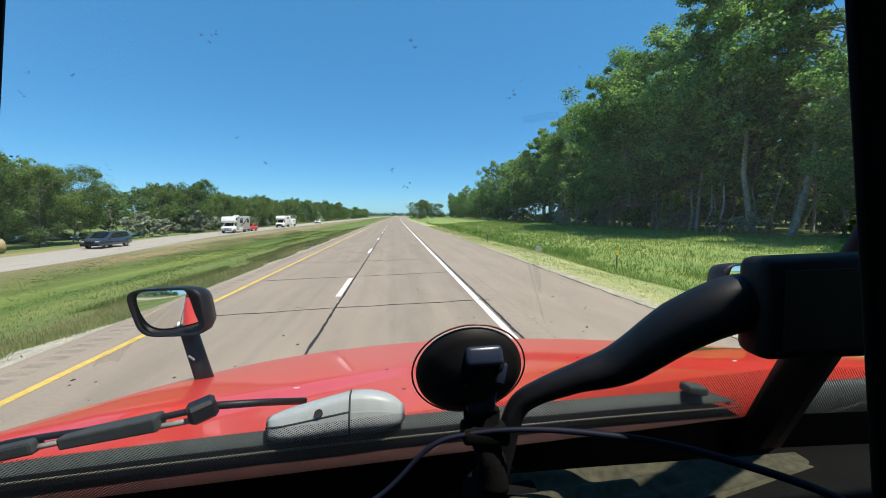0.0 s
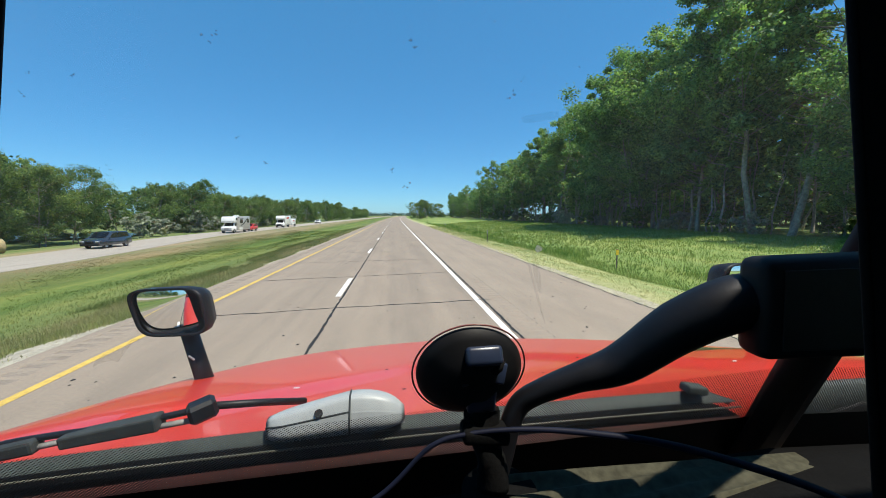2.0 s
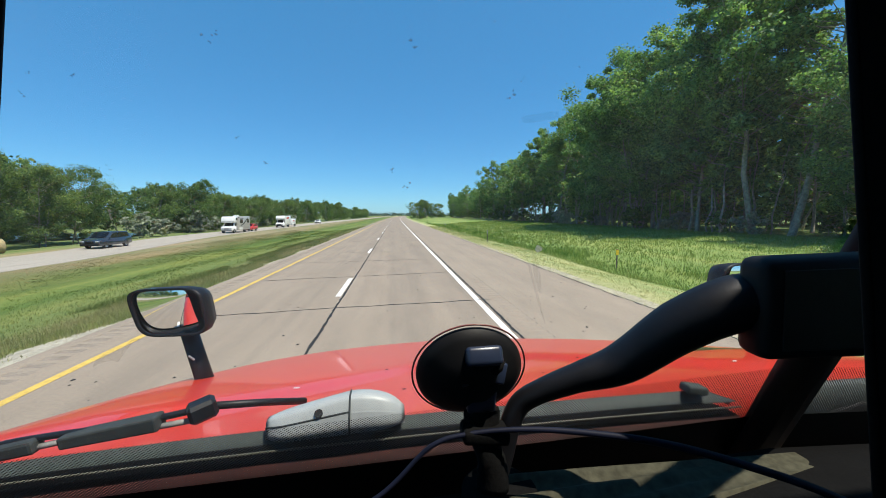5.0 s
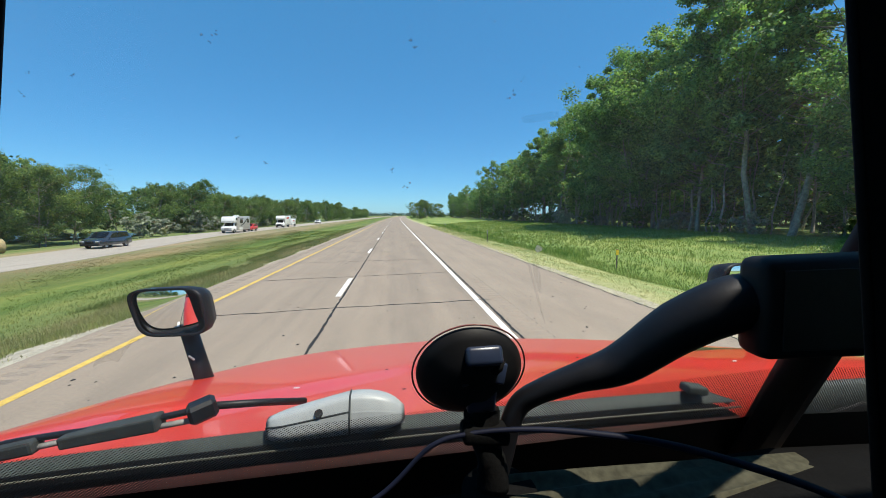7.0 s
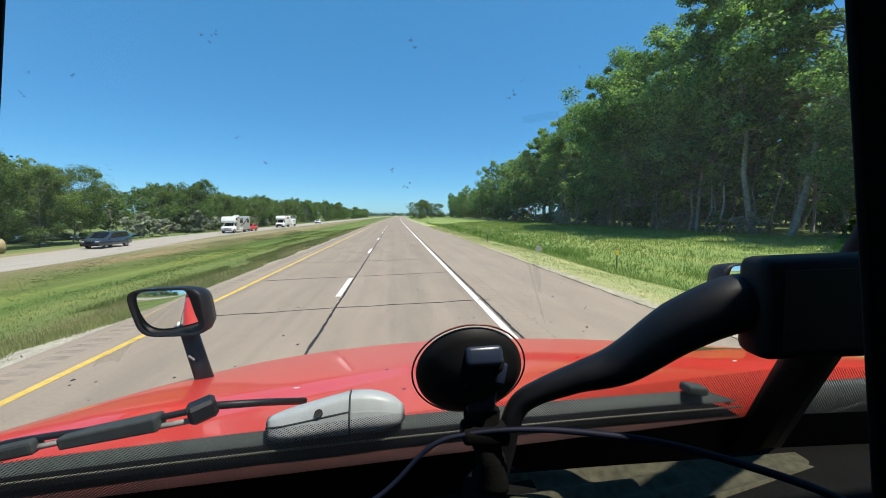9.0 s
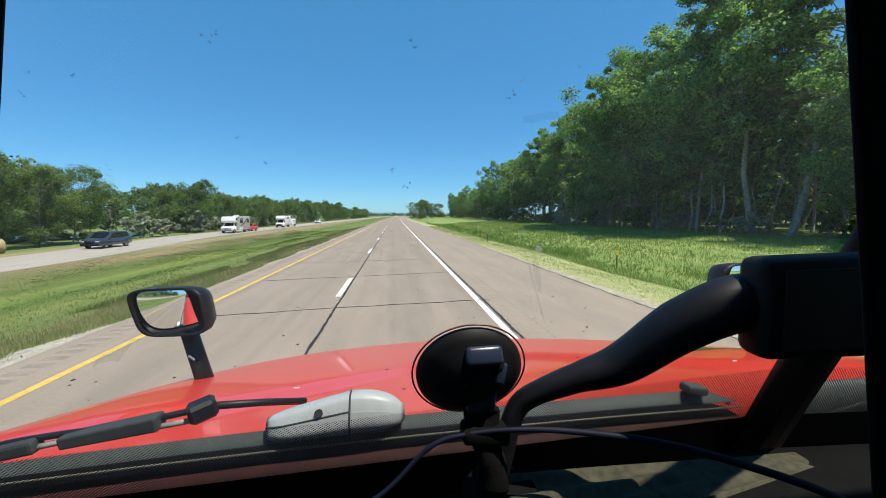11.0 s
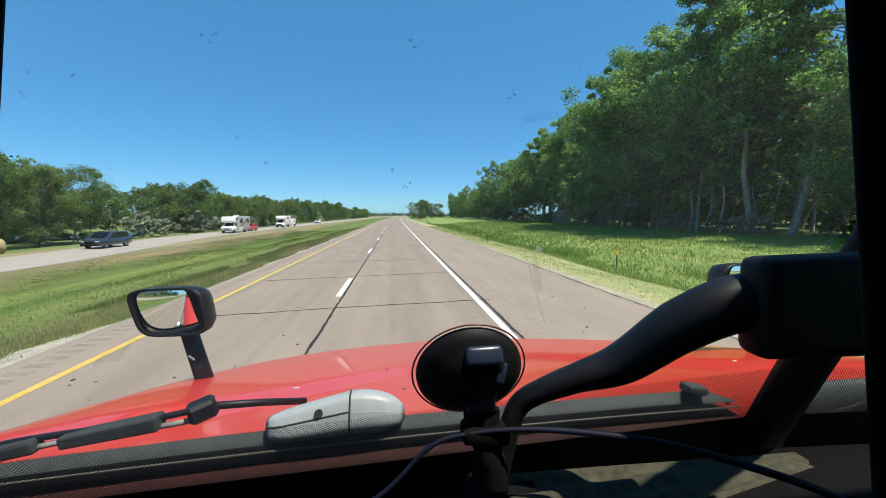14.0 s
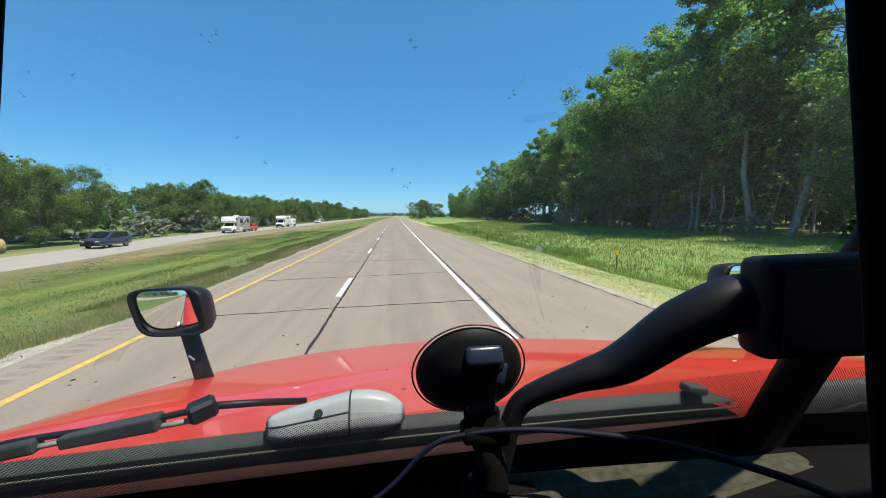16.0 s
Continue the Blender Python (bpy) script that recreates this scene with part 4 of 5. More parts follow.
def leaves(rs, centres, spread, count, size, tallness=0.68):
    """Bent leaf sprays, each a folded pair of triangles, scattered round the clump centres."""
    idx = rs.integers(0, len(centres), count)
    d = rs.normal(size=(count, 3))
    d /= np.linalg.norm(d, axis=1, keepdims=True) + 1e-9
    rad = rs.random(count) ** 0.5
    pos = centres[idx] + d * rad[:, None] * spread[idx][:, None] * np.array([1, 1, tallness])
    pos += rs.normal(size=(count, 3)) * spread[idx][:, None] * 0.14
    nrm = d * 0.45 + rs.normal(size=(count, 3)) * 0.65 + np.array([-0.1, 0, 0.6])
    nrm /= np.linalg.norm(nrm, axis=1, keepdims=True)
    a = np.cross(nrm, rs.normal(size=(count, 3)))
    a /= np.linalg.norm(a, axis=1, keepdims=True) + 1e-9
    b = np.cross(nrm, a)
    s = size * rs.uniform(0.55, 1.25, count)[:, None]
    v = np.stack([pos - a * s, pos + b * s * 0.62 + nrm * s * 0.15, pos + a * s, pos - b * s * 0.62 + nrm * s * 0.2], axis=1).reshape(-1, 3)
    f = np.arange(count * 4).reshape(-1, 4)
    return v, f


def build_tree(name, seed, tall, wide, bare, count, size, label, category="tree", leaf=None, stems=1, group="", clumps=60, full=1.0):
    rs = np.random.default_rng(seed)
    tree = thing(name, label, category, group=group)
    bm = bmesh.new()
    ends = []
    for s in range(stems):
        lean = rs.normal(size=2) * (0.06 if stems == 1 else 0.16)
        base = np.array([rs.normal() * 0.4, rs.normal() * 0.4, -0.4]) if stems > 1 else np.array([0, 0, -0.4])
        pts, r0 = [], tall * 0.0072 * rs.uniform(0.8, 1.2) / stems ** 0.3
        p = base.copy()
        n = 9
        top = tall * rs.uniform(0.76, 0.85)
        for k in range(n):
            t = k / (n - 1)
            pts.append(Vector((base[0] + lean[0] * top * t + rs.normal() * 0.12 * (k > 0), base[1] + lean[1] * top * t + rs.normal() * 0.12 * (k > 0), -0.4 + (top + 0.4) * t)))
        tube(bm, pts, [r0 * (1.25 if k == 0 else 1) * (1 - 0.9 * k / (n - 1)) + 0.02 for k in range(n)], 8, False)
        for j in range(max(6, clumps // (2 * stems))):
            t = bare + (0.97 - bare) * rs.random()
            q = pts[min(n - 2, int(t * (n - 1)))].lerp(pts[min(n - 1, int(t * (n - 1)) + 1)], (t * (n - 1)) % 1)
            ang = rs.random() * 2 * math.pi
            prof = math.sin(math.pi * min(1, 0.18 + 0.82 * (t - bare) / (1 - bare)) ** 1.0) ** 0.6
            reach = wide * 0.5 * max(0.25, prof) * rs.uniform(0.55, 1.1)
            rise = reach * rs.uniform(0.25, 0.8)
            e = q + Vector((math.cos(ang) * reach, math.sin(ang) * reach, rise))
            e.z = min(e.z, tall * 0.97)
            mid = q.lerp(e, 0.5) + Vector((0, 0, -0.1 * reach)) + Vector(rs.normal(size=3)) * 0.15
            rb = max(0.035, r0 * 0.36 * (1.1 - t))
            tube(bm, [q, mid, e], [rb, rb * 0.7, 0.02], 5, False)
            ends.append((e, reach))
            if rs.random() < 0.8:
                ends.append((mid.lerp(e, 0.4) + Vector(rs.normal(size=3)) * 0.5, reach * 0.8))
        for _ in range(4):
            ends.append((pts[-1] + Vector(rs.normal(size=3)) * 0.05 * wide + Vector((0, 0, 0.03 * tall)), wide * 0.36))
    part("trunk", bm, M_BARK, tree, "", True)
    c = np.array([list(e) for e, _ in ends])
    sp = np.array([max(0.055 * wide, 0.23 * r) for _, r in ends]) * rs.uniform(0.55, 1.45, len(ends)) * (full + 0.08)
    c[:, 2] = np.maximum(c[:, 2], tall * bare * 0.9)
    v, f = leaves(rs, c, sp, count, size, 0.68 if full < 1.2 else 0.8)
    raw_mesh("crown", v, f, leaf or M_LEAF, tree)
    return tree


def grown(name, seed, kinds, label, group, stems, leaf, full=1.0):
    """One tree of each shape, first with a fine crown, then with coarser ones for places farther off."""
    return [[build_tree(name, seed + i, tall, wide, bare, count, 0.285 * math.sqrt(9000 / count) * (tall / 25) ** 0.5, label, "tree", leaf, group=group, stems=stems[i], clumps=124, full=full)
             for i, (tall, wide, bare) in enumerate(kinds)] for count in (34000, 13000, 4600, 2000)]


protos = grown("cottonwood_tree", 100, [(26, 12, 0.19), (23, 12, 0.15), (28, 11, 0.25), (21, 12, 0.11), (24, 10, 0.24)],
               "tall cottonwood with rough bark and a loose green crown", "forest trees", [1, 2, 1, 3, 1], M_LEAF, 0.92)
low = grown("roadside_tree", 200, [(15, 11, 0.07), (13.5, 10, 0.05), (16, 10, 0.10)],
            "broad leafy tree with a rounded dark green crown", "trees beyond the far road", [2, 2, 2], M_LEAF_DARK, 1.22)
shrubs = []
for i, (tall, wide) in enumerate([(4.2, 5.0), (3.2, 4.2)]):
    shrubs.append(build_tree("silver_shrub", 300 + i, tall, wide, 0.05, 1700, 0.22, "pale grey-green wild olive shrub at the wood's edge", "shrub", M_LEAF_GREY, 3, "wild olive shrubs", 26))
green = []
for i, (tall, wide) in enumerate([(5.5, 5.5), (4.0, 5.0)]):
    green.append(build_tree("undergrowth_bush", 320 + i, tall, wide, 0.02, 1300, 0.30, "dark green bush under the forest edge", "shrub", M_LEAF_DARK, 3, "undergrowth bushes", 26))

poles = []
for i in range(2):
    poles.append(build_tree("slim_tree", 340 + i, 12 + 3 * i, 4.2, 0.42, 1000, 0.30, "slim bare-trunked tree in the shade of the wood", "tree", None, 1, "slim forest trees", 18))

used = set()


def plant(kinds, x, y, rs, lo=0.85, hi=1.15):
    """x: from the highway's line."""
    p = kinds[int(rs.integers(0, len(kinds)))]
    s = rs.uniform(lo, hi)
    m = pose(x + bend(y), y, ground_z(x, y) - 0.05, 0, 0, rs.uniform(0, 360))
    if p.name not in used:
        used.add(p.name)
        p.matrix_basis = m @ Matrix.Diagonal((s, s, s, 1))
        return p
    o = copy_thing(p, m)
    o.scale = (s, s, s * rs.uniform(0.93, 1.07))
    return o




def wood_edge(y):
    """Where the wood begins, from the highway's line: near the fence first, then farther back."""
    return 38.0 + 6.5 * smoothstep(62, 110, y)


rs = np.random.default_rng(11)
y = 14.0
while y < 300:                         # wood on the near side
    e = wood_edge(y)
    big = (0.92, 1.30) if y < 155 else (0.66, 0.90)
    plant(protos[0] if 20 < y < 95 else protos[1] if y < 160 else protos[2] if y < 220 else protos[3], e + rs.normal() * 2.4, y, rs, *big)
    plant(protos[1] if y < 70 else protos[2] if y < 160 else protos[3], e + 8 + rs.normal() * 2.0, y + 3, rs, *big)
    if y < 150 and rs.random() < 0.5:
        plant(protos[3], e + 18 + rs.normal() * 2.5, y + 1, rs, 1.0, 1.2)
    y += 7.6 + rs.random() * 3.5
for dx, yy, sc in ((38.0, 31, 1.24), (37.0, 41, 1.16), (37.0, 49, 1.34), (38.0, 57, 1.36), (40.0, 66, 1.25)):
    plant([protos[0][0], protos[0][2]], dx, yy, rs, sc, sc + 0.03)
rs2 = np.random.default_rng(21)
for k in range(26):                    # the wood's far side
    plant(low[3], wood_edge(6 + 6.3 * k) + 36 + rs2.normal() * 3, 2 + 6.3 * k, rs2, 1.0, 1.4)
    plant(low[3], wood_edge(6 + 6.3 * k) + 48 + rs2.normal() * 3, 2 + 6.3 * k, rs2, 1.1, 1.5)
for k in range(20):
    yy = 30 + 6.5 * k + rs.random() * 4
    plant(green, wood_edge(yy) + 4 + rs.random() * 12, yy, rs, 0.5, 0.9)
for k in range(120):
    yy = 22 + 1.1 * k + rs.random() * 3
    plant(poles, wood_edge(yy) - 3.0 + 16 * rs.random() ** 1.8, yy, rs, 0.75, 1.2)
rs3 = np.random.default_rng(31)
for yy in (33, 36, 46, 50, 52, 63, 71, 74, 86, 93, 97, 104, 113, 117, 126, 133):   # brush at the feet of the front trees
    plant(green if rs3.random() < 0.7 else shrubs, wood_edge(yy) - 2.0 + rs3.normal() * 0.9, yy + rs3.normal(), rs3, 0.38, 0.66)
for k in range(18):
    plant(green, wood_edge(4 + 3.5 * k) + 20 + rs.random() * 24, 4 + 3.5 * k + rs.random() * 3, rs, 1.0, 1.5)
for k in range(24):
    yy = 20 + 6 * k + rs.random() * 4
    plant(green, wood_edge(yy) + 30 + rs.random() * 8, yy, rs, 1.0, 1.6)
for k in range(24):                    # thicket along the far end of the wood
    yy = 140 + 6.5 * k
    plant(green, wood_edge(yy) - 3 + rs.random() * 5, yy, rs, 0.8, 1.4)
for dx, yy in ((10.5, 246), (16.0, 247), (24.0, 248), (30.0, 247)):
    plant(green, dx, yy, rs, 0.8, 1.1)
for k in range(7):
    yy = 40 + 17 * k + rs.random() * 9
    plant(shrubs, wood_edge(yy) - 2 + rs.random() * 3, yy, rs, 0.6, 0.9)
for dx, yy in ((12.5, 248), (19.0, 252), (26.0, 250), (21.0, 258)):   # clump standing alone by the road
    plant(low[2], dx, yy, rs, 0.9, 0.98)
for k in range(26):
    plant(low[0] if k < 2 else low[3], -47 + rs.normal() * 2, 20 - 8.5 * k, rs, 0.7, 0.95)
y = 30.0
while y < 520:                         # trees beyond the far road
    sx = (-41.5 if y < 56 else -60 if y < 78 else -47) + rs.normal() * 1.2
    small = (0.66, 0.84) if y < 170 else (0.72, 0.9)
    plant(low[0] if y < 75 else low[1] if y < 110 else low[2] if y < 240 else low[3], sx, y, rs, *small)
    if y < 170:
        plant(low[2], sx - 8 + rs.normal(), y + 3, rs, 0.7, 0.9)
    y += (5.6 if y < 220 else 9) + rs.random() * 2
for k in range(44):
    plant(green, (-52 if not 6 < k < 15 else -66) - rs.random() * 6, 26 + 3.8 * k + rs.random() * 3, rs, 0.7, 1.1)
for k in range(11):
    plant(green, -43.5 - rs.random() * 2, 84 + 9 * k + rs.random() * 8, rs, 0.5, 0.8)
for k in range(14):
    plant(low[2], -80 + rs.normal() * 3, 46 + 6 * k, rs, 0.7, 0.95)
for dx, yy, sc in ((-38.4, 36, 0.7), (-41.0, 66, 0.95), (-41.5, 72, 1.1), (-42.0, 86, 1.15), (-42.5, 95, 1.0), (-43, 118, 1.0), (-43.5, 131, 0.9), (-44, 160, 1.0)):
    plant(shrubs, dx, yy, rs, sc * 0.95, sc * 1.05)
for fam in (protos, low):
    for group_ in fam:
        for p in group_:
            if p.name not in used:
                for o in (*p.children_recursive, p):
                    bpy.data.objects.remove(o)

# far woods along the horizon
cs, sp = [], []
for k in range(1000):
    yy = 950 + rs.random() * 900
    xx = -1800 + rs.random() * 3600
    cs.append((xx, yy, 1.5 + rs.random() * 3))
    sp.append(6 + rs.random() * 6)
v, f = leaves(rs, np.array(cs), np.array(sp), 60000, 1.7)
v[:, 2] = np.maximum(v[:, 2], -0.5)
# distance haze is painted into these bluish leaf colours
M_FAR = leaf_material("haze_tinted_foliage", (0.06, 0.10, 0.085), (0.11, 0.16, 0.13), (1.0, 1.1, 0.9), 0.2)
tagged(raw_mesh("far_woods", v, f, M_FAR), "line of distant woods along the horizon, haze in its leaf colour", "woods", kind="stuff")

# ---------------------------------------------------------------- grass


def blades(count, x0, x1, y0, y1, tall, width, seed, mat, name, label, near=2.0, patch=0.0):
    rs = np.random.default_rng(seed)
    t = rs.random(count)
    ys = y0 + (y1 - y0) * t ** near
    xs = x0 + (x1 - x0) * rs.random(count)
    if patch:
        keep = np.array([noise.noise(Vector((x * 0.35, y * 0.2, seed))) > patch for x, y in zip(xs, ys)])
        xs, ys = xs[keep], ys[keep]
    bare = np.array([not gravel_edge(y) - 0.03 < x < 0 or rs.random() < 0.04 for x, y in zip(xs, ys)])
    xs, ys = xs[bare], ys[bare]
    n = len(xs)
    base = np.stack([xs + np.array([bend(y) for y in ys]), ys, np.array([ground_z(x, y) for x, y in zip(xs, ys)]) - 0.02], axis=1)
    k = 4
    base = np.repeat(base, k, axis=0) + np.concatenate([rs.normal(size=(n * k, 2)) * 0.09, np.zeros((n * k, 1))], axis=1)
    ang = rs.random(n * k) * 2 * np.pi
    far = np.clip(base[:, 1] / 14, 0.8, 4)
    w = width * far * rs.uniform(0.6, 1.3, n * k)
    h = tall * rs.uniform(0.45, 1.25, n * k)
    side = np.stack([np.cos(ang), np.sin(ang), np.zeros(n * k)], axis=1) * w[:, None]
    tip = base + np.stack([rs.normal(size=n * k) * 0.35 * h, rs.normal(size=n * k) * 0.35 * h, h], axis=1)
    v = np.stack([base - side, base + side, tip], axis=1).reshape(-1, 3)
    f = np.arange(len(v)).reshape(-1, 3)
    tagged(raw_mesh(name, v, f, mat), label, "grass", kind="stuff")


blades(40000, -24, -6.1, 3, 90, 0.075, 0.010, 1, M_GRASS, "median_grass", "mown green and straw grass in the median")
blades(24000, -11.0, -6.15, 3, 50, 0.20, 0.0060, 2, M_TALL, "median_weeds", "tall pale seeding grass along the shoulder edge", 1.7, -0.2)
blades(5200, -8.0, -6.2, 3, 60, 0.15, 0.010, 6, M_LIME, "shoulder_tufts", "small green tufts on the gravelly shoulder edge", 1.8, 0.12)
blades(14000, 6.38, 10.0, 4, 80, 0.07, 0.009, 3, M_GRASS, "verge_grass", "short mown pale grass beside the shoulder")
blades(36000, 9.7, 38, 8, 120, 0.26, 0.010, 4, M_WEED, "meadow_grass", "tall lush green meadow grass before the wood", 1.6)
blades(9000, 10.2, 15.5, 8, 110, 0.55, 0.013, 5, M_LIME, "ditch_weeds", "rank green weeds in the ditch", 1.6, 0.2)

# ---------------------------------------------------------------- vehicles on the far road


def side_shell(prof, half, tuck=0.0, z_tuck=0.0):
    """A closed shell: a side outline in (y, z), drawn across the width, with the upper part drawn in."""
    bm = bmesh.new()
    def at(sgn, k):
        y, z = prof[k]
        w = half - tuck * max(0, z - z_tuck)
        return (sgn * w, y, z)
    left = [bm.verts.new(at(-1, k)) for k in range(len(prof))]
    right = [bm.verts.new(at(1, k)) for k in range(len(prof))]
    n = len(prof)
    for k in range(n):
        bm.faces.new((left[k], left[(k + 1) % n], right[(k + 1) % n], right[k]))
    bm.faces.new(left[::-1])
    bm.faces.new(right)
    bmesh.ops.bevel(bm, geom=list(bm.edges), offset=0.05, segments=2, profile=0.5, affect="EDGES")
    bmesh.ops.recalc_face_normals(bm, faces=bm.faces)
    return bm


def pane_side(pts, x, t=0.015):
    bm = bmesh.new()
    a = [bm.verts.new((x - t, y, z)) for y, z in pts]
    b = [bm.verts.new((x + t, y, z)) for y, z in pts]
    n = len(pts)
    for k in range(n):
        bm.faces.new((a[k], a[(k + 1) % n], b[(k + 1) % n], b[k]))
    bm.faces.new(a[::-1])
    bm.faces.new(b)
    bmesh.ops.recalc_face_normals(bm, faces=bm.faces)
    return bm


def car(name, label, category, x, y, paint, L=4.8, H=1.75, W=1.86):
    c = thing(name, label, category)
    prof = [(0.02, 0.30), (0.0, 0.66), (0.14, 0.84), (0.42, 0.95), (1.08, 1.10), (1.95, H - 0.05), (2.5, H), (L - 0.55, H - 0.05), (L - 0.12, 1.2), (L, 0.95), (L, 0.35)]
    part("car_body", side_shell(prof, W / 2, 0.16, 0.95), paint, c, "", True)
    for sgn in (-1, 1):
        e = sgn * (W / 2 - 0.045)
        part("side_window", pane_side([(1.52, 1.10), (2.02, H - 0.14), (2.62, H - 0.12), (2.62, 1.08)], e), M_WINDOW, c)
        part("side_window", pane_side([(2.72, 1.08), (2.72, H - 0.12), (L - 0.72, H - 0.15), (L - 0.42, 1.12)], e), M_WINDOW, c)
        part("headlight", boxed((sgn * 0.68 - 0.15, -0.02, 0.70), (sgn * 0.68 + 0.15, 0.10, 0.82), 0.03), M_LAMP, c)
        part("tail_light", boxed((sgn * 0.72 - 0.1, L - 0.06, 0.85), (sgn * 0.72 + 0.1, L + 0.03, 1.15), 0.02), M_TAILLAMP, c)
        part("door_mirror", boxed((sgn * (W / 2 + 0.08) - 0.09, 1.35, 1.02), (sgn * (W / 2 + 0.08) + 0.09, 1.5, 1.18), 0.03), paint, c)
        for yy in (0.95, L - 0.95):
            wheel(c, sgn * (W / 2 - 0.10), yy, 0.34, 0.34, 0.23)
    bm = bmesh.new()
    g0, g1 = (1.12, 1.125), (1.86, H - 0.105)
    grid_mesh(bm, [[(sx * (0.74 - 0.06 * f), g0[0] + (g1[0] - g0[0]) * f - 0.02, g0[1] + (g1[1] - g0[1]) * f + 0.02) for f in (0, 1)] for sx in (-1, 1)])
    bmesh.ops.solidify(bm, geom=bm.faces[:], thickness=0.05)
    part("front_window", bm, M_WINDOW, c)
    part("grille", boxed((-0.42, -0.03, 0.55), (0.42, 0.04, 0.80), 0.02), M_BLACK, c)
    part("bumper", boxed((-W / 2 + 0.06, -0.06, 0.30), (W / 2 - 0.06, 0.10, 0.52), 0.05), M_BLACK, c)
    c.location = (x + bend(y), y, -1.18)
    return c


def motorhome(x, y):
    c = thing("motorhome", "white and grey-beige motorhome with an over-cab bunk on the far road", "motorhome")
    part("house_body", side_shell([(2.1, 0.55), (2.1, 3.15), (2.3, 3.22), (8.3, 3.25), (8.4, 3.15), (8.4, 0.75), (8.2, 0.5)], 1.2), M_BEIGEPAINT, c, "grey-beige house body", True)
    part("over_cab_bunk", side_shell([(0.75, 2.05), (0.65, 2.35), (0.85, 2.95), (1.3, 3.18), (2.3, 3.22), (2.3, 2.0)], 1.2), M_WHITEPAINT, c, "white over-cab bunk", True)
    part("cab", side_shell([(0.0, 0.5), (0.0, 1.05), (0.15, 1.2), (0.95, 1.32), (1.55, 2.05), (2.15, 2.1), (2.15, 0.5)], 1.0), M_WHITEPAINT, c, "white cab nose", True)
    bm = bmesh.new()
    grid_mesh(bm, [[(-0.8, 0.98, 1.37), (-0.75, 1.47, 1.98)], [(0.8, 0.98, 1.37), (0.75, 1.47, 1.98)]])
    bmesh.ops.solidify(bm, geom=bm.faces[:], thickness=0.06)
    part("front_window", bm, M_WINDOW, c)
    part("grille", boxed((-0.5, -0.03, 0.72), (0.5, 0.05, 1.0), 0.02), M_STEEL, c)
    part("bumper", boxed((-0.98, -0.12, 0.42), (0.98, 0.08, 0.66), 0.04), M_STEEL, c)
    part("roof_vent", boxed((-0.4, 4.2, 3.2), (0.4, 5.1, 3.48), 0.06), M_WHITEPAINT, c)
    for sgn in (-1, 1):
        part("headlight", boxed((sgn * 0.72 - 0.15, -0.03, 0.75), (sgn * 0.72 + 0.15, 0.06, 0.98), 0.03), M_LAMP, c)
        e = sgn * 1.2
        part("cab_window", pane_side([(1.25, 1.35), (1.65, 1.95), (2.05, 1.95), (2.05, 1.35)], sgn * 1.0), M_WINDOW, c)
        part("bunk_window", pane_side([(1.5, 2.5), (1.5, 2.95), (2.1, 2.95), (2.1, 2.5)], e), M_WINDOW, c)
        part("house_window", pane_side([(3.3, 1.9), (3.3, 2.65), (4.8, 2.65), (4.8, 1.9)], e), M_WINDOW, c)
        part("house_window", pane_side([(6.9, 1.9), (6.9, 2.7), (7.8, 2.7), (7.8, 1.9)], e), M_WINDOW, c)
        part("dark_swoosh", pane_side([(2.4, 2.95), (2.6, 3.05), (5.2, 2.75), (5.2, 2.68)], e, 0.008), M_BLACK, c)
        part("dark_swoosh", pane_side([(3.6, 1.3), (5.4, 1.75), (7.6, 3.0), (7.3, 3.0), (5.2, 1.95), (3.6, 1.42)], e, 0.008), M_BLACK, c)
        part("skirt_locker", pane_side([(2.9, 0.62), (2.9, 1.05), (4.6, 1.05), (4.6, 0.62)], e, 0.012), M_WHITEPAINT, c)
        for yy in (0.95, 6.0):
            wheel(c, sgn * 0.95, yy, 0.39, 0.39, 0.26)
    c.location = (x + bend(y), y, -1.18)


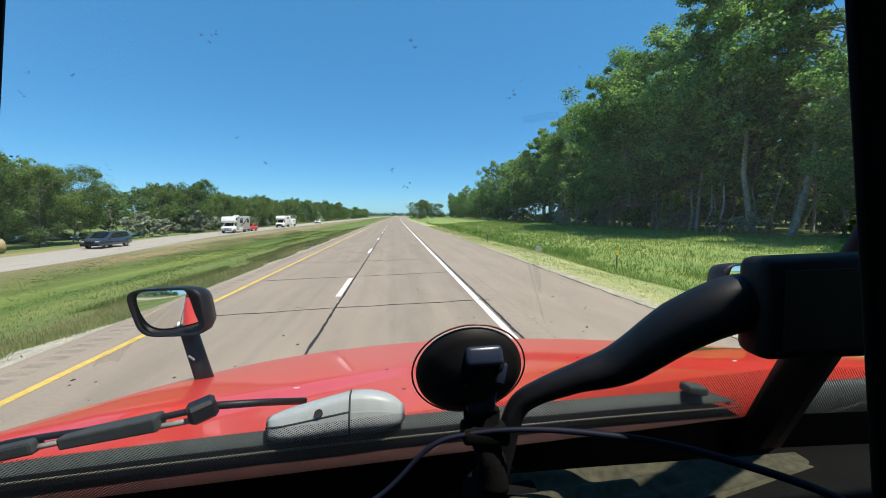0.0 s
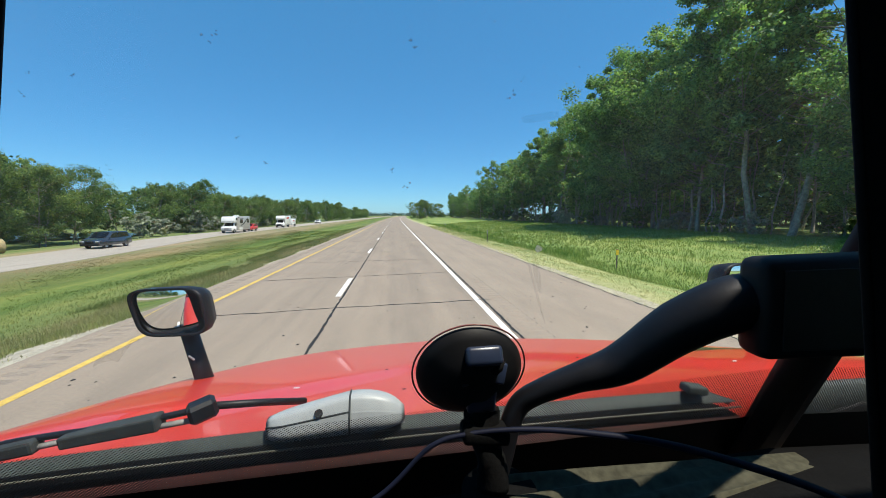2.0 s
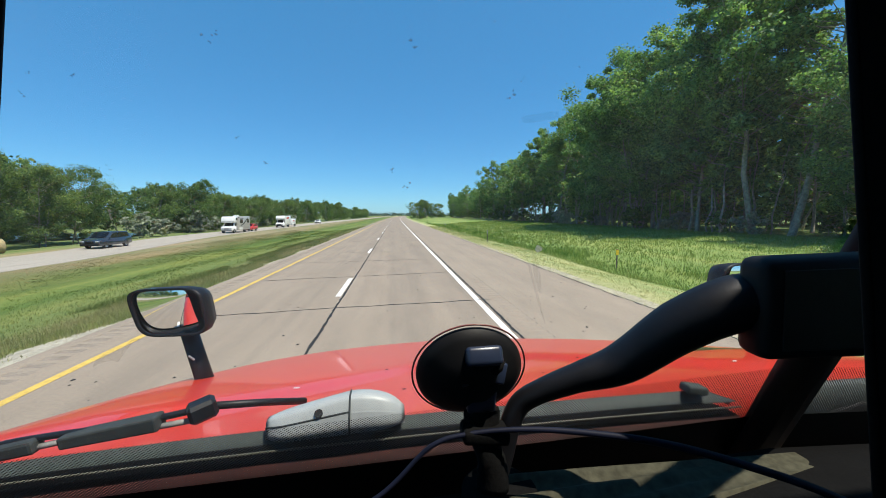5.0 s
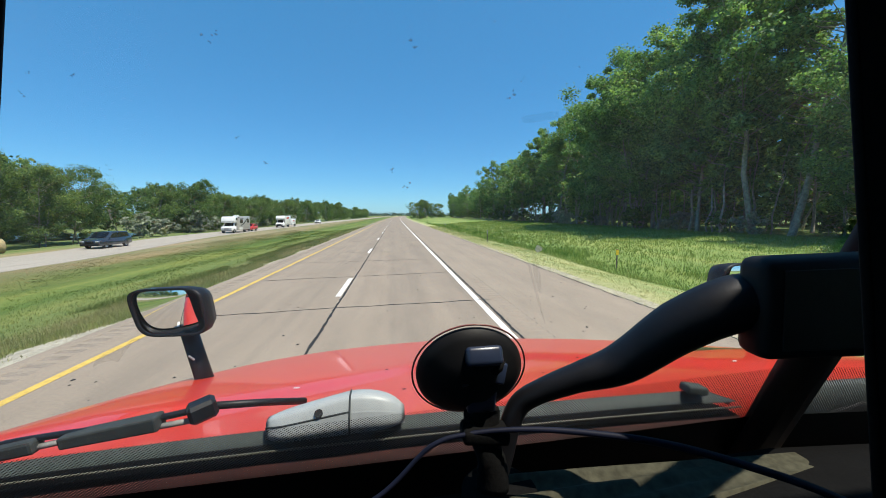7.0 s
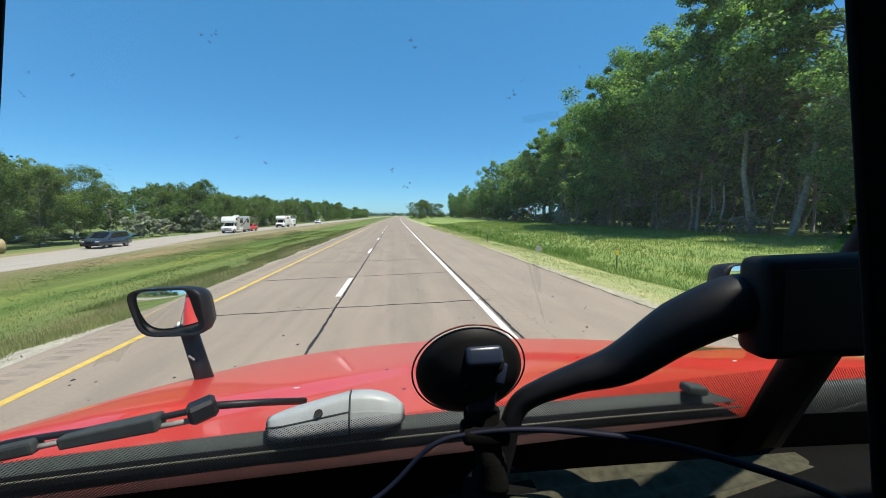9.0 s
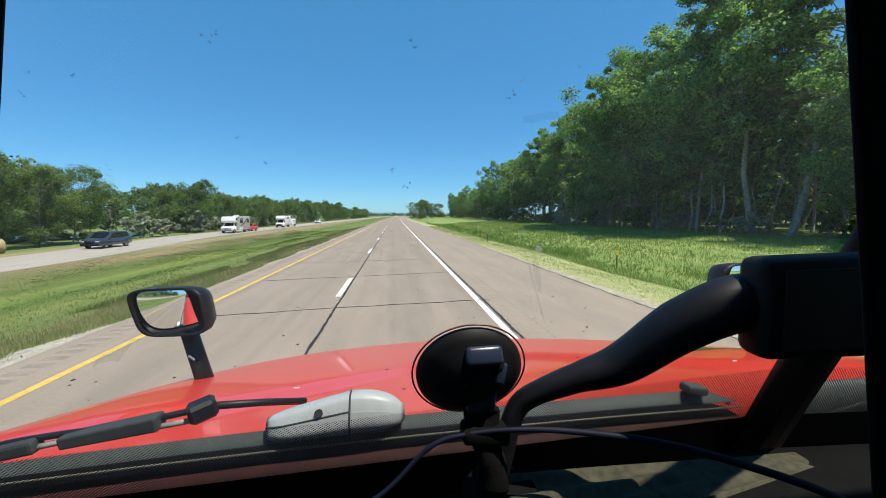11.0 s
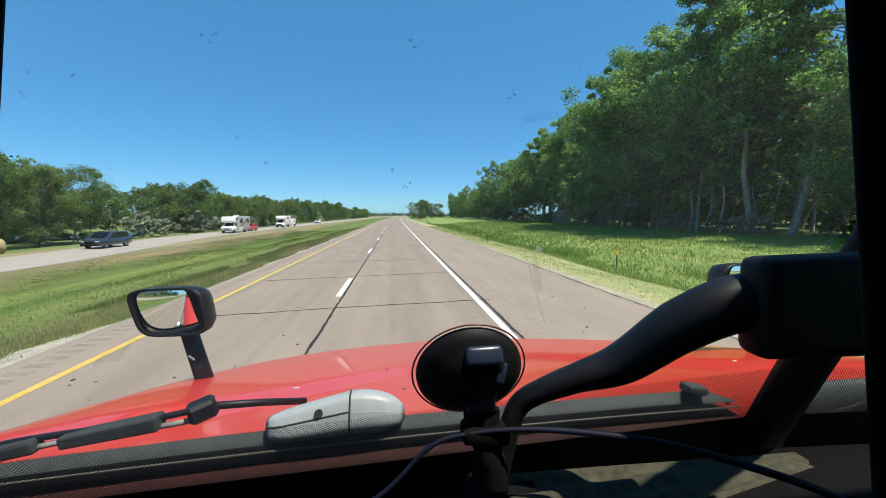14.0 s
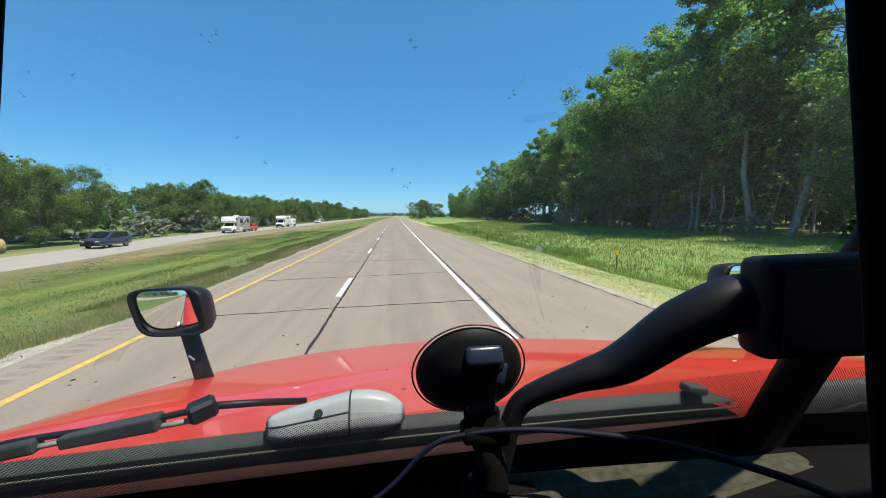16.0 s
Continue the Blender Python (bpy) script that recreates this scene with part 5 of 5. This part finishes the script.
def box_van(x, y):
    c = thing("box_van", "white box van with a red stripe on the far road", "van")
    part("cargo_box", side_shell([(1.9, 0.75), (1.9, 3.25), (2.1, 3.3), (7.2, 3.3), (7.3, 3.2), (7.3, 0.75)], 1.15), M_WHITEPAINT, c, "white cargo box", True)
    part("over_cab_box", side_shell([(0.95, 2.25), (0.9, 2.6), (1.2, 3.2), (2.0, 3.28), (2.0, 2.2)], 1.15), M_WHITEPAINT, c, "", True)
    part("cab", side_shell([(0.0, 0.45), (0.0, 1.0), (0.15, 1.15), (0.95, 1.3), (1.55, 2.1), (2.0, 2.15), (2.0, 0.45)], 0.98), M_WHITEPAINT, c, "white cab", True)
    bm = bmesh.new()
    grid_mesh(bm, [[(-0.8, 0.98, 1.36), (-0.74, 1.5, 2.04)], [(0.8, 0.98, 1.36), (0.74, 1.5, 2.04)]])
    bmesh.ops.solidify(bm, geom=bm.faces[:], thickness=0.06)
    part("front_window", bm, M_WINDOW, c)
    part("grille", boxed((-0.55, -0.03, 0.62), (0.55, 0.05, 0.95), 0.02), M_BLACK, c)
    part("bumper", boxed((-0.95, -0.10, 0.40), (0.95, 0.08, 0.60), 0.04), M_BLACK, c)
    for sgn in (-1, 1):
        part("headlight", boxed((sgn * 0.75 - 0.15, -0.03, 0.68), (sgn * 0.75 + 0.15, 0.06, 0.92), 0.03), M_LAMP, c)
        part("cab_window", pane_side([(1.2, 1.35), (1.6, 2.0), (1.95, 2.0), (1.95, 1.35)], sgn * 0.98), M_WINDOW, c)
        part("side_stripe", pane_side([(3.1, 2.35), (3.1, 2.85), (5.6, 2.95), (5.6, 2.5)], sgn * 1.15, 0.008), M_STRIPE, c, "red stripe")
        part("door_mirror", boxed((sgn * 1.12 - 0.1, 1.25, 1.45), (sgn * 1.12 + 0.1, 1.35, 1.8), 0.02), M_BLACK, c)
        for yy in (0.9, 5.6):
            wheel(c, sgn * 0.88, yy, 0.37, 0.37, 0.25)
    c.location = (x + left_shift(y) + 5.5, y, -1.18)


def cargo_trailer(x, y):
    c = thing("cargo_trailer", "small white cargo trailer with a red stripe behind the van", "trailer")
    part("trailer_box", side_shell([(0.9, 0.5), (0.75, 0.9), (0.95, 2.2), (1.3, 2.4), (4.6, 2.4), (4.7, 2.3), (4.7, 0.5)], 1.0), M_WHITEPAINT, c, "", True)
    part("drawbar", boxed((-0.06, -0.5, 0.45), (0.06, 0.95, 0.58), 0.02), M_BLACK, c)
    for sgn in (-1, 1):
        part("side_stripe", pane_side([(1.4, 1.5), (1.4, 1.85), (3.4, 1.95), (3.4, 1.6)], sgn * 1.0, 0.008), M_STRIPE, c, "red stripe")
        part("mudguard", boxed((sgn * 1.05 - 0.06, 2.4, 0.62), (sgn * 1.05 + 0.06, 4.0, 0.80), 0.03), M_BLACK, c)
        for yy in (2.8, 3.6):
            wheel(c, sgn * 1.05, yy, 0.32, 0.32, 0.2)
    c.location = (x + left_shift(y) + 5.5, y, -1.18)


M_STRIPE = plain("red_vinyl_stripe", (0.55, 0.06, 0.03), 0.5, vary=0.08, scale=5, relief=0.0)
box_van(-32.2, 108.0)
cargo_trailer(-32.2, 116.6)
motorhome(-32.0, 75.0)
car("towed_car", "small red car towed behind the motorhome", "car", -32.0, 84.6, M_RED, 4.2, 1.55, 1.75)
car("dark_car", "dark blue-grey people carrier on the far road", "car", -31.2, 42.0, M_DARKPAINT)
car("silver_car", "pale car far off on the opposite road", "car", -32.5, 158.0, M_WHITEPAINT, 4.6, 1.5, 1.8)

# ---------------------------------------------------------------- roadside posts, bales


def marker(x, y, tall, mat, name, label, category, head=None, wide=0.10):
    t = thing(name, label, category)
    part("post", boxed((-0.035, -0.02, -0.3), (0.035, 0.02, tall), 0.008), mat, t)
    if head:
        part("marker_plate", boxed((-wide / 2, -0.032, tall - 0.30), (wide / 2, -0.022, tall), 0.004), head, t)
        part("marker_cap", boxed((-0.055, -0.03, tall), (0.055, 0.03, tall + 0.04), 0.01), mat, t)
    t.location = (x + bend(y), y, ground_z(x, y))


marker(12.6, 19.5, 1.15, M_POST, "marker_post", "yellow utility marker plate on a dark post in the verge", "marker post", M_MARKER, 0.17)
for k, (x, y) in enumerate([(8.4, 33), (8.4, 62), (8.4, 95)]):
    marker(x, y, 1.1, M_POST, "delineator_post", "thin dark roadside delineator post with a reflector", "marker post", M_STEEL)
for x, y in ((-36.6, 38.6), (-36.9, 36.2)):
    b = thing("hay_bale", "round tan hay bale lying by the far road", "hay bale", group="hay bales")
    bm = tube(bmesh.new(), [(-0.62, 0, 0.70), (-0.55, 0, 0.7), (0.55, 0, 0.7), (0.62, 0, 0.70)], [0.62, 0.70, 0.70, 0.62], 24)
    part("bale_body", bm, M_HAY, b, "", False)
    b.location = (x, y, ground_z(x, y) - 0.05)
    b.rotation_euler = (0, 0, 0.4 * x)
